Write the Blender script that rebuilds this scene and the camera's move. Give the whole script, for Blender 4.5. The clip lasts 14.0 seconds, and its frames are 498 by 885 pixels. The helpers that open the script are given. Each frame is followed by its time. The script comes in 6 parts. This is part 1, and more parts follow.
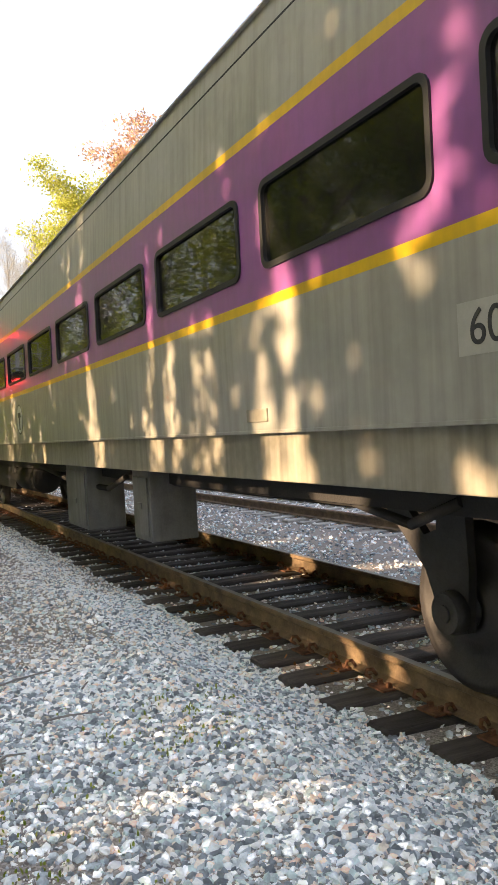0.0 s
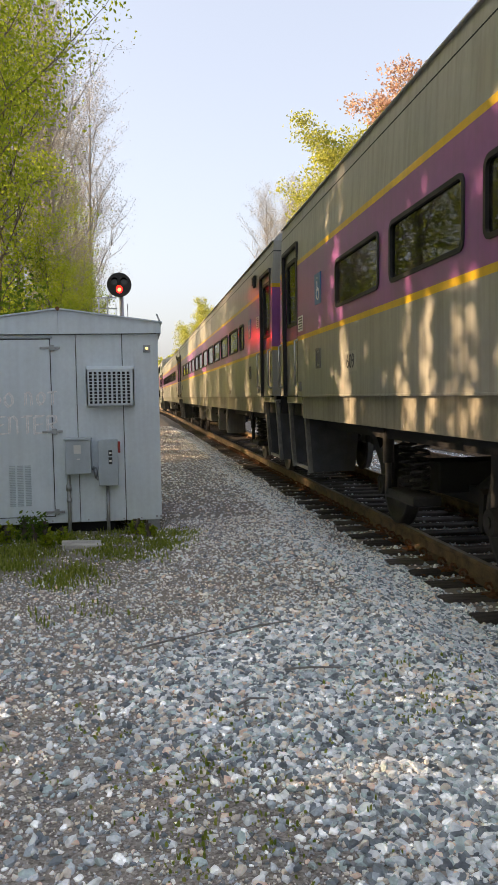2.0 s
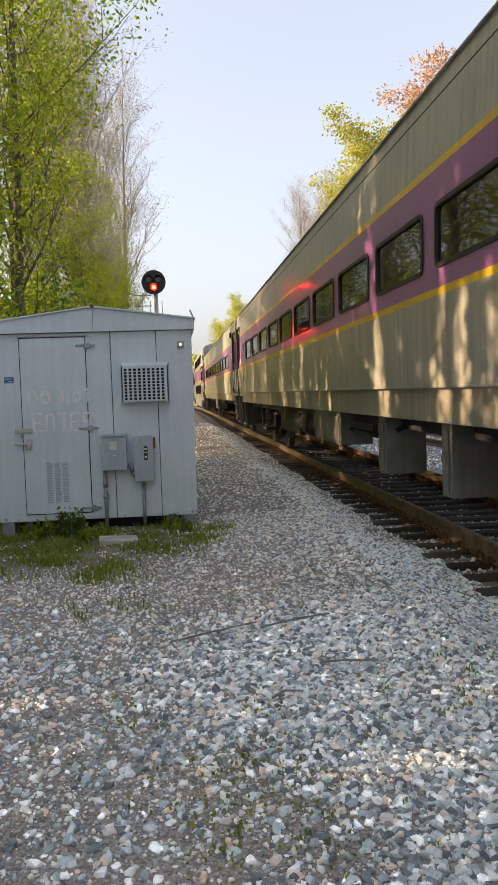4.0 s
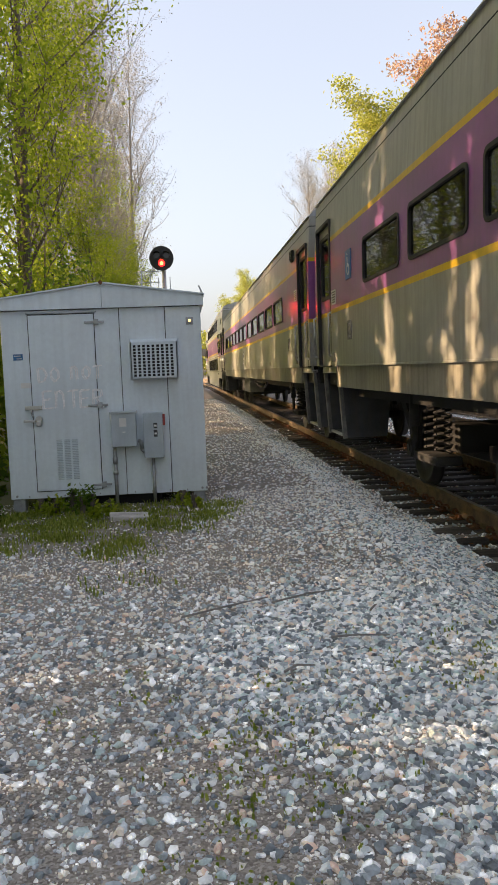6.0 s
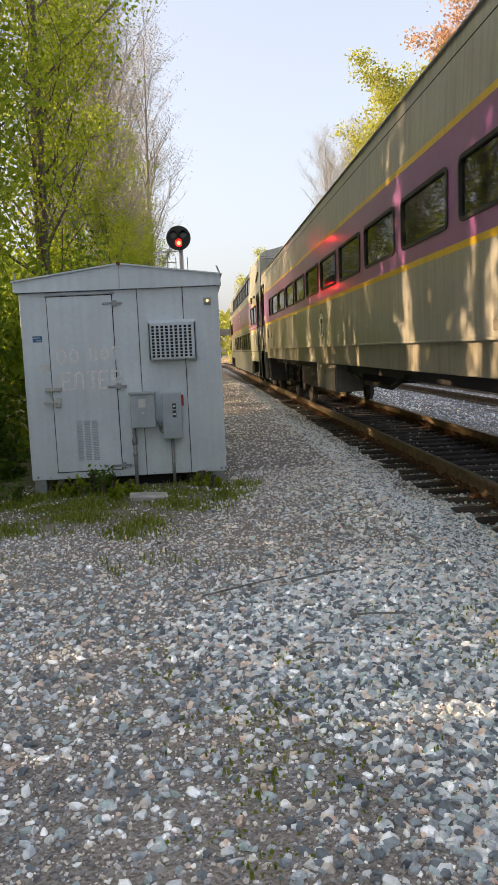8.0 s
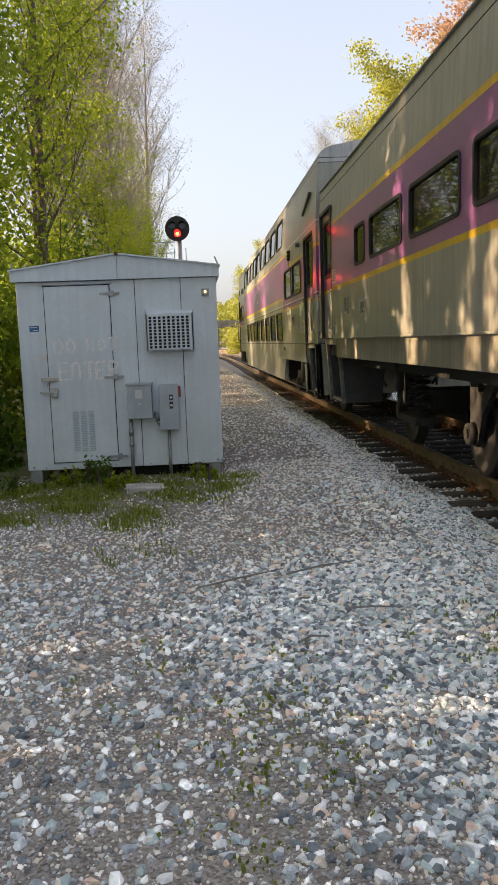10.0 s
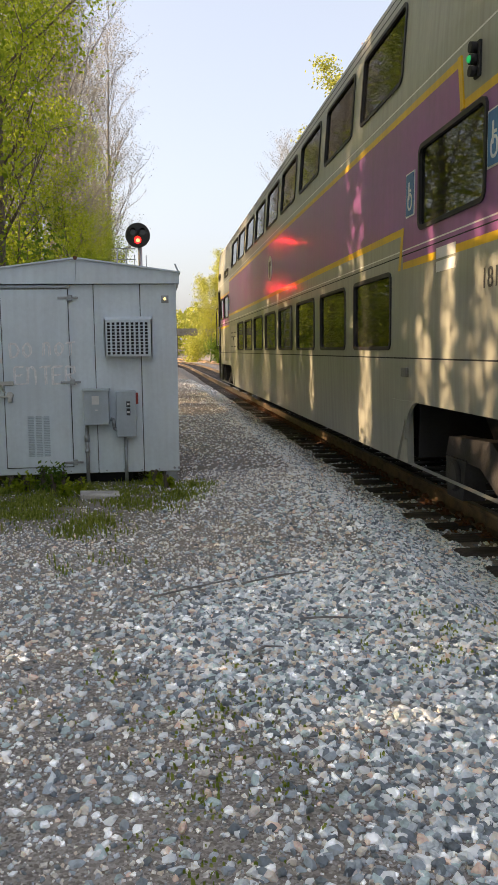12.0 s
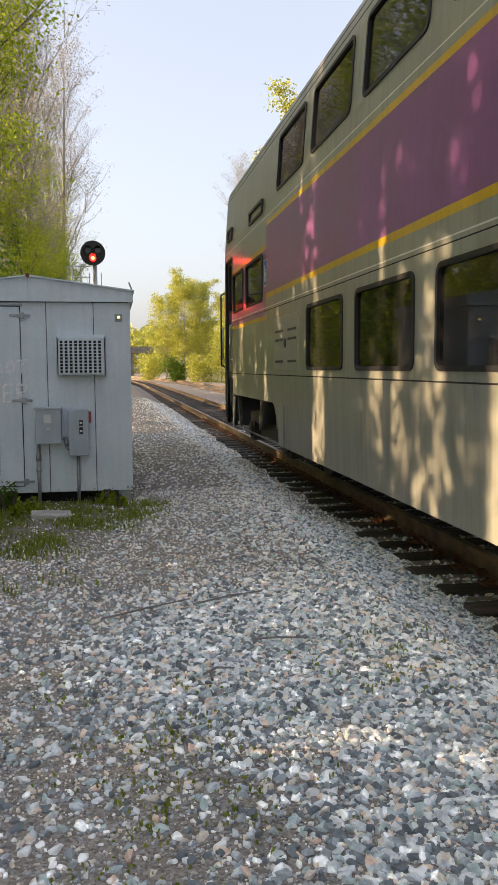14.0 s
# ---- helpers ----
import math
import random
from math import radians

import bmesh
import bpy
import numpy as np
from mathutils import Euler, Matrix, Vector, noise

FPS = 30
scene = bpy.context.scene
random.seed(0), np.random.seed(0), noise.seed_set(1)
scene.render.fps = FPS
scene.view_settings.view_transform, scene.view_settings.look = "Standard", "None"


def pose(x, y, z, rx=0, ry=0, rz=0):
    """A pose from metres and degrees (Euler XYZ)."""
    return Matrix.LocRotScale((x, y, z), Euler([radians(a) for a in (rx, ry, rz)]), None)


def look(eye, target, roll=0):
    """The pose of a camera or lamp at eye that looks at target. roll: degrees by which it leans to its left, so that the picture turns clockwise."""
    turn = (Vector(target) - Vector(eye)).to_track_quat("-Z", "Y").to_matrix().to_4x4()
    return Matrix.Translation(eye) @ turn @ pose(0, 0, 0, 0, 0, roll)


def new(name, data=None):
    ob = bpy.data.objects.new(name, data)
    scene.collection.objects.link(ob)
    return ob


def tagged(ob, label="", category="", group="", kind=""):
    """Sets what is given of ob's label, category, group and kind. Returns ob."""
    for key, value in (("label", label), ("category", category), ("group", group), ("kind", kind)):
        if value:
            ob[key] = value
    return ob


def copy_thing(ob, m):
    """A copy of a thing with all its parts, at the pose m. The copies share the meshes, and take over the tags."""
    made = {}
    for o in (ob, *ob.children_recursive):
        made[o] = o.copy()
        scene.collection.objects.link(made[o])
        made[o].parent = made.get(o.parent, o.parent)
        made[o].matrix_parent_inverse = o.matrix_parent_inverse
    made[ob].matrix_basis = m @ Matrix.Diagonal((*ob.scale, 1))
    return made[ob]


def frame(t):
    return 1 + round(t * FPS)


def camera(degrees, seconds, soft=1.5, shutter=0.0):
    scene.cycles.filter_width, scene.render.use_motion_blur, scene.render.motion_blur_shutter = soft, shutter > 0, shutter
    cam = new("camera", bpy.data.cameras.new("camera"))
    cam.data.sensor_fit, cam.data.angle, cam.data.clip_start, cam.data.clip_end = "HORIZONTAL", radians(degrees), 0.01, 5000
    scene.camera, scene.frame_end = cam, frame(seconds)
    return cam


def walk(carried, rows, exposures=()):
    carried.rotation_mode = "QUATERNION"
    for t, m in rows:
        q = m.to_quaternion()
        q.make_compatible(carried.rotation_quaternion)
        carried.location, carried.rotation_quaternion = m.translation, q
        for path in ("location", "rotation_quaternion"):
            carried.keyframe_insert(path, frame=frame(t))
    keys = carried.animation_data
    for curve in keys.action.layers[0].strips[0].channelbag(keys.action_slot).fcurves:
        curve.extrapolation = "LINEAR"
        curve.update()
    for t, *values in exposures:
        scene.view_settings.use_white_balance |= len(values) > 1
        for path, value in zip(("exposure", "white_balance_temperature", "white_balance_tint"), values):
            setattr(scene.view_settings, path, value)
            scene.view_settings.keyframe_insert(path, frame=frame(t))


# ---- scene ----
EXPOSURE, KELVIN, TINT = 1.92, 6900.0, 16.0
cam = camera(34.34, 14.0, soft=1.0)
# seconds, eye x, y, z, then yaw, pitch, roll; the track runs along y
ROWS = [
    (0.0, -0.004, -0.127, 1.453, -25.34, -0.99, 3.24),
    (0.5, -0.003, -0.077, 1.443, -18.07, -2.64, 2.43),
    (1.0, -0.035, -0.024, 1.445, -13.41, -3.37, 1.73),
    (1.5, -0.033, -0.005, 1.449, -10.17, -3.43, 1.23),
    (2.0, -0.005, -0.005, 1.447, -7.89, -3.35, 1.08),
    (2.5, 0.011, -0.018, 1.441, -6.58, -3.27, 1.17),
    (3.0, 0.016, -0.021, 1.437, -5.89, -3.31, 1.60),
    (5.5, 0.000, 0.000, 1.433, -5.02, -4.67, 1.90),
    (6.0, -0.000, -0.001, 1.429, -4.78, -5.22, 2.13),
    (6.5, -0.001, -0.008, 1.430, -4.48, -5.84, 2.44),
    (7.0, 0.002, -0.011, 1.428, -4.16, -6.29, 2.67),
    (7.5, 0.004, -0.017, 1.430, -3.78, -6.54, 2.74),
    (8.0, -0.003, -0.021, 1.433, -3.51, -6.60, 2.62),
    (10.5, 0.004, 0.003, 1.430, -3.93, -7.23, 1.76),
    (11.0, -0.000, 0.007, 1.429, -4.63, -7.14, 1.21),
    (11.5, 0.001, 0.010, 1.430, -5.58, -6.91, 0.82),
    (12.0, 0.002, 0.016, 1.427, -6.55, -6.60, 0.69),
    (12.5, -0.004, 0.011, 1.430, -7.37, -6.33, 0.74),
    (13.0, 0.000, 0.015, 1.431, -7.95, -6.05, 0.80),
    (13.5, 0.009, 0.017, 1.432, -8.42, -5.73, 0.67),
    (14.0, 0.023, 0.012, 1.435, -9.66, -5.32, 0.30),
]
walk(cam, [(t, pose(x, y, z, 90 + pitch, roll, yaw)) for t, x, y, z, yaw, pitch, roll in ROWS],
     exposures=[(t, EXPOSURE + d, KELVIN, TINT) for t, d in ((0.0, 0.58), (0.5, 0.40), (1.0, 0.22), (1.5, 0.09), (2.2, 0.0), (14.0, 0.0))])

# ---- light ----
SUN_ELEV, SUN_AZ = 18.0, 176.0      # azimuth: direction the light comes from, degrees from +x, counterclockwise
world = bpy.data.worlds.new("sky")
scene.world = world
world.use_nodes = True
wn = world.node_tree
sky = wn.nodes.new("ShaderNodeTexSky")
sky.sky_type, sky.sun_disc = "NISHITA", False
sky.sun_elevation = radians(SUN_ELEV)
sky.sun_rotation = radians(90.0 - SUN_AZ)
sky.air_density, sky.dust_density, sky.ozone_density = 1.0, 4.0, 1.2
haze = wn.nodes.new("ShaderNodeHueSaturation")      # thin high haze pales the blue
haze.inputs["Saturation"].default_value, haze.inputs["Value"].default_value = 0.82, 0.90
wn.links.new(sky.outputs[0], haze.inputs["Color"])
veil = wn.nodes.new("ShaderNodeVectorMath")      # an even milky veil over the whole sky
veil.operation = "MULTIPLY_ADD"
veil.inputs[1].default_value, veil.inputs[2].default_value = (0.44, 0.44, 0.44), (0.66, 0.73, 0.84)
wn.links.new(haze.outputs[0], veil.inputs[0])
wn.links.new(veil.outputs[0], wn.nodes["Background"].inputs[0])
wn.nodes["Background"].inputs[1].default_value = 0.15
sun = new("sun", bpy.data.lights.new("sun", "SUN"))
sun.data.energy, sun.data.angle, sun.data.color = 3.0, radians(0.6), (1.0, 0.74, 0.46)
a, e = radians(SUN_AZ), radians(SUN_ELEV)
sun.matrix_world = look((40 * math.cos(a) * math.cos(e), 40 * math.sin(a) * math.cos(e), 40 * math.sin(e)), (0, 0, 0))


# ---- mesh helpers ----
def mesh_ob(name, verts, faces, mats, index=None, smooth=False):
    me = bpy.data.meshes.new(name)
    me.from_pydata([tuple(v) for v in verts], [], faces)
    for m in (mats if isinstance(mats, (list, tuple)) else [mats]):
        me.materials.append(m)
    if index is not None:
        me.polygons.foreach_set("material_index", index)
    if smooth:
        me.polygons.foreach_set("use_smooth", [True] * len(me.polygons))
    me.update()
    return new(name, me)


def part(name, bm, material, parent, label=""):
    me = bpy.data.meshes.new(name)
    bmesh.ops.recalc_face_normals(bm, faces=bm.faces)
    bm.to_mesh(me)
    bm.free()
    for m in (material if isinstance(material, (list, tuple)) else [material]):
        me.materials.append(m)
    ob = new(name, me)
    if parent is not None:
        ob.parent = parent
    if label:
        ob["label"] = label
    return ob


def share(name, ob, parent, m):
    """Another object on the same mesh."""
    o = new(name, ob.data)
    o.parent = parent
    o.matrix_basis = m
    return o


def empty(name, label, category, group="", kind=""):
    ob = new(name)
    ob.empty_display_size = 0.2
    return tagged(ob, label, category, group, kind)


def add_box(bm, x0, x1, y0, y1, z0, z1, bevel=0.0, mat=0):
    r = bmesh.ops.create_cube(bm, size=1.0)
    vs = r["verts"]
    for v in vs:
        v.co = Vector(((x0 + x1) / 2 + v.co.x * (x1 - x0), (y0 + y1) / 2 + v.co.y * (y1 - y0), (z0 + z1) / 2 + v.co.z * (z1 - z0)))
    fs = list({f for v in vs for f in v.link_faces})
    for f in fs:
        f.material_index = mat
    if bevel:
        es = list({e for v in vs for e in v.link_edges})
        r = bmesh.ops.bevel(bm, geom=es, offset=bevel, segments=2, affect="EDGES", profile=0.5)
        for f in r["faces"]:
            f.material_index = mat
    return vs


def add_cyl(bm, p0, p1, r0, r1=None, seg=12, caps=True, mat=0):
    p0, p1 = Vector(p0), Vector(p1)
    r1 = r0 if r1 is None else r1
    d = p1 - p0
    m = Matrix.Translation((p0 + p1) / 2) @ d.to_track_quat("Z", "Y").to_matrix().to_4x4()
    r = bmesh.ops.create_cone(bm, cap_ends=caps, segments=seg, radius1=r0, radius2=r1, depth=d.length, matrix=m)
    for f in {f for v in r["verts"] for f in v.link_faces}:
        f.material_index = mat
        f.smooth = len(f.verts) == 4
    return r["verts"]


def add_pipe(bm, pts, r, seg=8):
    for a_, b_ in zip(pts[:-1], pts[1:]):
        add_cyl(bm, a_, b_, r, seg=seg)
    for p in pts[1:-1]:
        bmesh.ops.create_uvsphere(bm, u_segments=seg, v_segments=6, radius=r, matrix=Matrix.Translation(p))


def add_prism(bm, poly, axis, a0, a1, mat=0):
    """A polygon (two coordinates) pulled along an axis from a0 to a1."""
    def place(p, a):
        return {"x": (a, p[0], p[1]), "y": (p[0], a, p[1]), "z": (p[0], p[1], a)}[axis]
    v0 = [bm.verts.new(place(p, a0)) for p in poly]
    v1 = [bm.verts.new(place(p, a1)) for p in poly]
    n = len(poly)
    fs = [bm.faces.new(v0[::-1]), bm.faces.new(v1)]
    for i in range(n):
        fs.append(bm.faces.new((v0[i], v0[(i + 1) % n], v1[(i + 1) % n], v1[i])))
    for f in fs:
        f.material_index = mat
    return fs


def rounded(a0, a1, b0, b1, r, seg=4):
    out = []
    for cx, cy, s in ((a1 - r, b1 - r, 0), (a0 + r, b1 - r, 90), (a0 + r, b0 + r, 180), (a1 - r, b0 + r, 270)):
        for k in range(seg + 1):
            t = radians(s + 90 * k / seg)
            out.append((cx + r * math.cos(t), cy + r * math.sin(t)))
    return out


def add_ring(bm, outer, inner, axis, a0, a1, mat=0):
    """A frame between two polygons of equal count, from a0 to a1 along an axis."""
    def place(p, a):
        return {"x": (a, p[0], p[1]), "y": (p[0], a, p[1]), "z": (p[0], p[1], a)}[axis]
    n = len(outer)
    o0, o1, i0, i1 = ([bm.verts.new(place(p, a)) for p in q] for q, a in ((outer, a0), (outer, a1), (inner, a0), (inner, a1)))
    for k in range(n):
        j = (k + 1) % n
        for q in ((o0[k], o0[j], i0[j], i0[k]), (o1[k], i1[k], i1[j], o1[j]), (o0[k], o1[k], o1[j], o0[j]), (i0[k], i0[j], i1[j], i1[k])):
            f = bm.faces.new(q)
            f.material_index = mat


# ---- materials ----
def material(name, color, rough=0.6, metal=0.0, var=0.25, scale=4.0, fine=60.0, bump=0.15, second=None, streak=0.0, island=0.0, coat=0.0,
             stretch=(1, 1, 1), spec=0.5, per_object=0.0):
    m = bpy.data.materials.new(name)
    m.use_nodes = True
    nt = m.node_tree
    b = nt.nodes["Principled BSDF"]
    b.inputs["Metallic"].default_value = metal
    b.inputs["Specular IOR Level"].default_value = spec
    b.inputs["Coat Weight"].default_value = coat
    b.inputs["Coat Roughness"].default_value = 0.12
    co = nt.nodes.new("ShaderNodeTexCoord")
    mp = nt.nodes.new("ShaderNodeMapping")
    mp.inputs["Scale"].default_value = stretch
    nt.links.new(co.outputs["Object"], mp.inputs[0])
    n1, n2 = nt.nodes.new("ShaderNodeTexNoise"), nt.nodes.new("ShaderNodeTexNoise")
    n1.inputs["Scale"].default_value, n1.inputs["Detail"].default_value = scale, 5
    n2.inputs["Scale"].default_value, n2.inputs["Detail"].default_value = fine, 4
    for n in (n1, n2):
        nt.links.new(mp.outputs[0], n.inputs[0])
    mix = nt.nodes.new("ShaderNodeMix")
    mix.data_type = "RGBA"
    dark = second or tuple(c * (1 - var) for c in color)
    light = tuple(min(1, c * (1 + var * 0.6)) for c in color)
    mix.inputs[6].default_value, mix.inputs[7].default_value = (*dark, 1), (*light, 1)
    ramp = nt.nodes.new("ShaderNodeMapRange")
    ramp.inputs[1].default_value, ramp.inputs[2].default_value = 0.32, 0.68
    add = nt.nodes.new("ShaderNodeMath")
    add.operation = "MULTIPLY_ADD"
    add.inputs[1].default_value = 0.35
    nt.links.new(n2.outputs[0], add.inputs[0])
    sub = nt.nodes.new("ShaderNodeMath")
    sub.operation = "SUBTRACT"
    sub.inputs[1].default_value = 0.175
    nt.links.new(n1.outputs[0], sub.inputs[0])
    nt.links.new(sub.outputs[0], add.inputs[2])
    nt.links.new(add.outputs[0], ramp.inputs[0])
    nt.links.new(ramp.outputs[0], mix.inputs[0])
    out = mix.outputs[2]
    if streak:
        mp2 = nt.nodes.new("ShaderNodeMapping")
        mp2.inputs["Scale"].default_value = (6, 6, 0.35)
        nt.links.new(co.outputs["Object"], mp2.inputs[0])
        n3 = nt.nodes.new("ShaderNodeTexNoise")
        n3.inputs["Scale"].default_value, n3.inputs["Detail"].default_value = 2.2, 6
        nt.links.new(mp2.outputs[0], n3.inputs[0])
        r3 = nt.nodes.new("ShaderNodeMapRange")
        r3.inputs[1].default_value, r3.inputs[2].default_value = 0.42, 0.72
        r3.inputs[3].default_value, r3.inputs[4].default_value = 0, streak
        nt.links.new(n3.outputs[0], r3.inputs[0])
        mx = nt.nodes.new("ShaderNodeMix")
        mx.data_type = "RGBA"
        mx.inputs[7].default_value = (0.09, 0.075, 0.055, 1)
        nt.links.new(r3.outputs[0], mx.inputs[0])
        nt.links.new(out, mx.inputs[6])
        out = mx.outputs[2]
    if island or per_object:
        if island:
            src = nt.nodes.new("ShaderNodeNewGeometry").outputs["Random Per Island"]
        else:
            src = nt.nodes.new("ShaderNodeObjectInfo").outputs["Random"]
        k = island or per_object
        r4 = nt.nodes.new("ShaderNodeMapRange")
        r4.inputs[3].default_value, r4.inputs[4].default_value = 1 - k, 1 + k
        nt.links.new(src, r4.inputs[0])
        sc = nt.nodes.new("ShaderNodeVectorMath")
        sc.operation = "SCALE"
        nt.links.new(out, sc.inputs[0])
        nt.links.new(r4.outputs[0], sc.inputs["Scale"])
        out = sc.outputs[0]
    nt.links.new(out, b.inputs["Base Color"])
    rr = nt.nodes.new("ShaderNodeMapRange")
    rr.inputs[3].default_value, rr.inputs[4].default_value = max(0.02, rough - 0.1), min(1, rough + 0.12)
    nt.links.new(n1.outputs[0], rr.inputs[0])
    nt.links.new(rr.outputs[0], b.inputs["Roughness"])
    if bump:
        bp = nt.nodes.new("ShaderNodeBump")
        bp.inputs["Strength"].default_value, bp.inputs["Distance"].default_value = bump, 0.01
        nt.links.new(n2.outputs[0], bp.inputs["Height"])
        nt.links.new(bp.outputs[0], b.inputs["Normal"])
    return m


def leaf_material(name, lo, hi):
    m = bpy.data.materials.new(name)
    m.use_nodes = True
    nt = m.node_tree
    nt.nodes.remove(nt.nodes["Principled BSDF"])
    geo = nt.nodes.new("ShaderNodeNewGeometry")
    mix = nt.nodes.new("ShaderNodeMix")
    mix.data_type = "RGBA"
    mix.inputs[6].default_value, mix.inputs[7].default_value = (*lo, 1), (*hi, 1)
    nt.links.new(geo.outputs["Random Per Island"], mix.inputs[0])
    d, t, ad = nt.nodes.new("ShaderNodeBsdfDiffuse"), nt.nodes.new("ShaderNodeBsdfTranslucent"), nt.nodes.new("ShaderNodeMixShader")
    ad.inputs[0].default_value = 0.55
    nt.links.new(mix.outputs[2], d.inputs[0])
    nt.links.new(mix.outputs[2], t.inputs[0])
    nt.links.new(d.outputs[0], ad.inputs[1])
    nt.links.new(t.outputs[0], ad.inputs[2])
    nt.links.new(ad.outputs[0], nt.nodes["Material Output"].inputs[0])
    return m


def pane_material(name, tint, fres=1.5):
    """Tinted glass: a dark clear pane with a mirror-like coat."""
    m = bpy.data.materials.new(name)
    m.use_nodes = True
    nt = m.node_tree
    nt.nodes.remove(nt.nodes["Principled BSDF"])
    tr, gl, mx, fr = (nt.nodes.new(k) for k in ("ShaderNodeBsdfTransparent", "ShaderNodeBsdfGlossy", "ShaderNodeMixShader", "ShaderNodeFresnel"))
    tr.inputs[0].default_value = (*tint, 1)
    gl.inputs["Roughness"].default_value = 0.03
    fr.inputs[0].default_value = fres
    nt.links.new(fr.outputs[0], mx.inputs[0])
    nt.links.new(tr.outputs[0], mx.inputs[1])
    nt.links.new(gl.outputs[0], mx.inputs[2])
    film_ = nt.nodes.new("ShaderNodeBsdfDiffuse")      # a faint, patchy grey diffuse layer over the glass
    film_.inputs[0].default_value = (0.36, 0.36, 0.34, 1)
    noz, rng_, mx2 = nt.nodes.new("ShaderNodeTexNoise"), nt.nodes.new("ShaderNodeMapRange"), nt.nodes.new("ShaderNodeMixShader")
    noz.inputs["Scale"].default_value, noz.inputs["Detail"].default_value = 3.0, 5
    rng_.inputs[3].default_value, rng_.inputs[4].default_value = 0.02, 0.05
    nt.links.new(noz.outputs[0], rng_.inputs[0])
    nt.links.new(rng_.outputs[0], mx2.inputs[0])
    nt.links.new(mx.outputs[0], mx2.inputs[1])
    nt.links.new(film_.outputs[0], mx2.inputs[2])
    nt.links.new(mx2.outputs[0], nt.nodes["Material Output"].inputs[0])
    return m


def glow(name, color, strength):
    m = bpy.data.materials.new(name)
    m.use_nodes = True
    b = m.node_tree.nodes["Principled BSDF"]
    b.inputs["Base Color"].default_value = (*color, 1)
    b.inputs["Emission Color"].default_value = (*color, 1)
    b.inputs["Emission Strength"].default_value = strength
    return m


M_GREY = material("car_grey_paint", (0.345, 0.335, 0.29), 0.38, var=0.16, scale=1.3, fine=14, bump=0.03, streak=0.35, coat=0.12)
M_SKIRT = material("car_skirt_paint", (0.31, 0.285, 0.225), 0.5, var=0.25, scale=1.6, fine=20, bump=0.05, streak=0.5)
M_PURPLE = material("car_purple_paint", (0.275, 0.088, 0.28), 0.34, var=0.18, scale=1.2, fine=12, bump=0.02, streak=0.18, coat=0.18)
M_YELLOW = material("car_yellow_stripe", (0.72, 0.45, 0.015), 0.4, var=0.14, scale=2.0, fine=20, bump=0.02, streak=0.15, coat=0.2)
M_ROOF = material("car_roof_metal", (0.44, 0.44, 0.43), 0.5, metal=0.2, var=0.25, scale=1.5, fine=22, bump=0.05, streak=0.3)
M_BIGREY = material("bilevel_grey_paint", (0.33, 0.335, 0.28), 0.36, var=0.13, scale=1.2, fine=14, bump=0.03, streak=0.3, coat=0.15)
M_RUBBER = material("black_rubber", (0.012, 0.012, 0.013), 0.55, var=0.3, scale=9, bump=0.05)
M_BLACK = material("underframe_black", (0.018, 0.017, 0.017), 0.75, var=0.5, scale=5, bump=0.3)
M_TRUCK = material("truck_dirty_steel", (0.035, 0.033, 0.033), 0.7, var=0.45, scale=7, fine=45, bump=0.3)
M_WHEEL = material("wheel_steel", (0.045, 0.042, 0.042), 0.55, metal=0.2, var=0.4, scale=6, bump=0.15)
M_STEEL = material("bright_steel", (0.5, 0.5, 0.48), 0.35, metal=0.8, var=0.25, scale=9, bump=0.1)
M_STEP = material("worn_step_steel", (0.19, 0.185, 0.175), 0.5, metal=0.3, var=0.4, scale=8, bump=0.2, streak=0.4)
M_CHEEK = material("dark_step_paint", (0.062, 0.066, 0.074), 0.55, var=0.35, scale=5, bump=0.12, streak=0.4)
M_BOXGREY = material("equipment_box_paint", (0.175, 0.172, 0.16), 0.55, var=0.3, scale=4, bump=0.08, streak=0.5)
M_GLASS = pane_material("tinted_glass", (0.22, 0.235, 0.23))
M_INNER = material("coach_interior", (0.22, 0.225, 0.23), 0.8)
M_WHITE = material("white_enamel", (0.72, 0.72, 0.69), 0.4, var=0.08, scale=8, bump=0.02)
M_SIGNBLUE = material("sign_blue", (0.03, 0.16, 0.36), 0.4, var=0.15)
M_RAIL = material("rusty_rail", (0.215, 0.15, 0.085), 0.7, metal=0.1, var=0.45, scale=5, fine=55, bump=0.3, second=(0.11, 0.074, 0.045))
M_RAILTOP = material("polished_railhead", (0.24, 0.21, 0.17), 0.5, metal=0.6, var=0.3, scale=5, bump=0.05)
M_RUST = material("rust_iron", (0.16, 0.07, 0.035), 0.85, var=0.5, scale=20, bump=0.4)
M_TIE = material("weathered_tie", (0.088, 0.075, 0.066), 0.9, var=0.5, scale=3.0, fine=30, bump=0.6, stretch=(0.5, 5, 5), per_object=0.35)
M_TIEPALE = material("pale_tie", (0.42, 0.40, 0.36), 0.85, var=0.3, scale=4, bump=0.3, per_object=0.2)
M_BUNG = material("bungalow_aluminium_paint", (0.71, 0.795, 0.835), 0.42, metal=0.0, var=0.09, scale=1.5, fine=24, bump=0.03, streak=0.10)
M_BUNGD = material("meter_box_paint", (0.45, 0.52, 0.56), 0.45, var=0.12, scale=4, bump=0.03, streak=0.12)
M_CONCDARK = material("dark_concrete", (0.20, 0.19, 0.17), 0.9, var=0.3, scale=1, fine=12, bump=0.2, streak=0.4)
M_CONC = material("concrete", (0.52, 0.50, 0.46), 0.9, var=0.3, scale=6, fine=50, bump=0.4, streak=0.2)
M_DARK = material("dark_gap", (0.012, 0.012, 0.013), 0.8, bump=0)
M_GALV = material("galvanised_steel", (0.36, 0.38, 0.39), 0.45, metal=0.6, var=0.2, scale=14, bump=0.08)
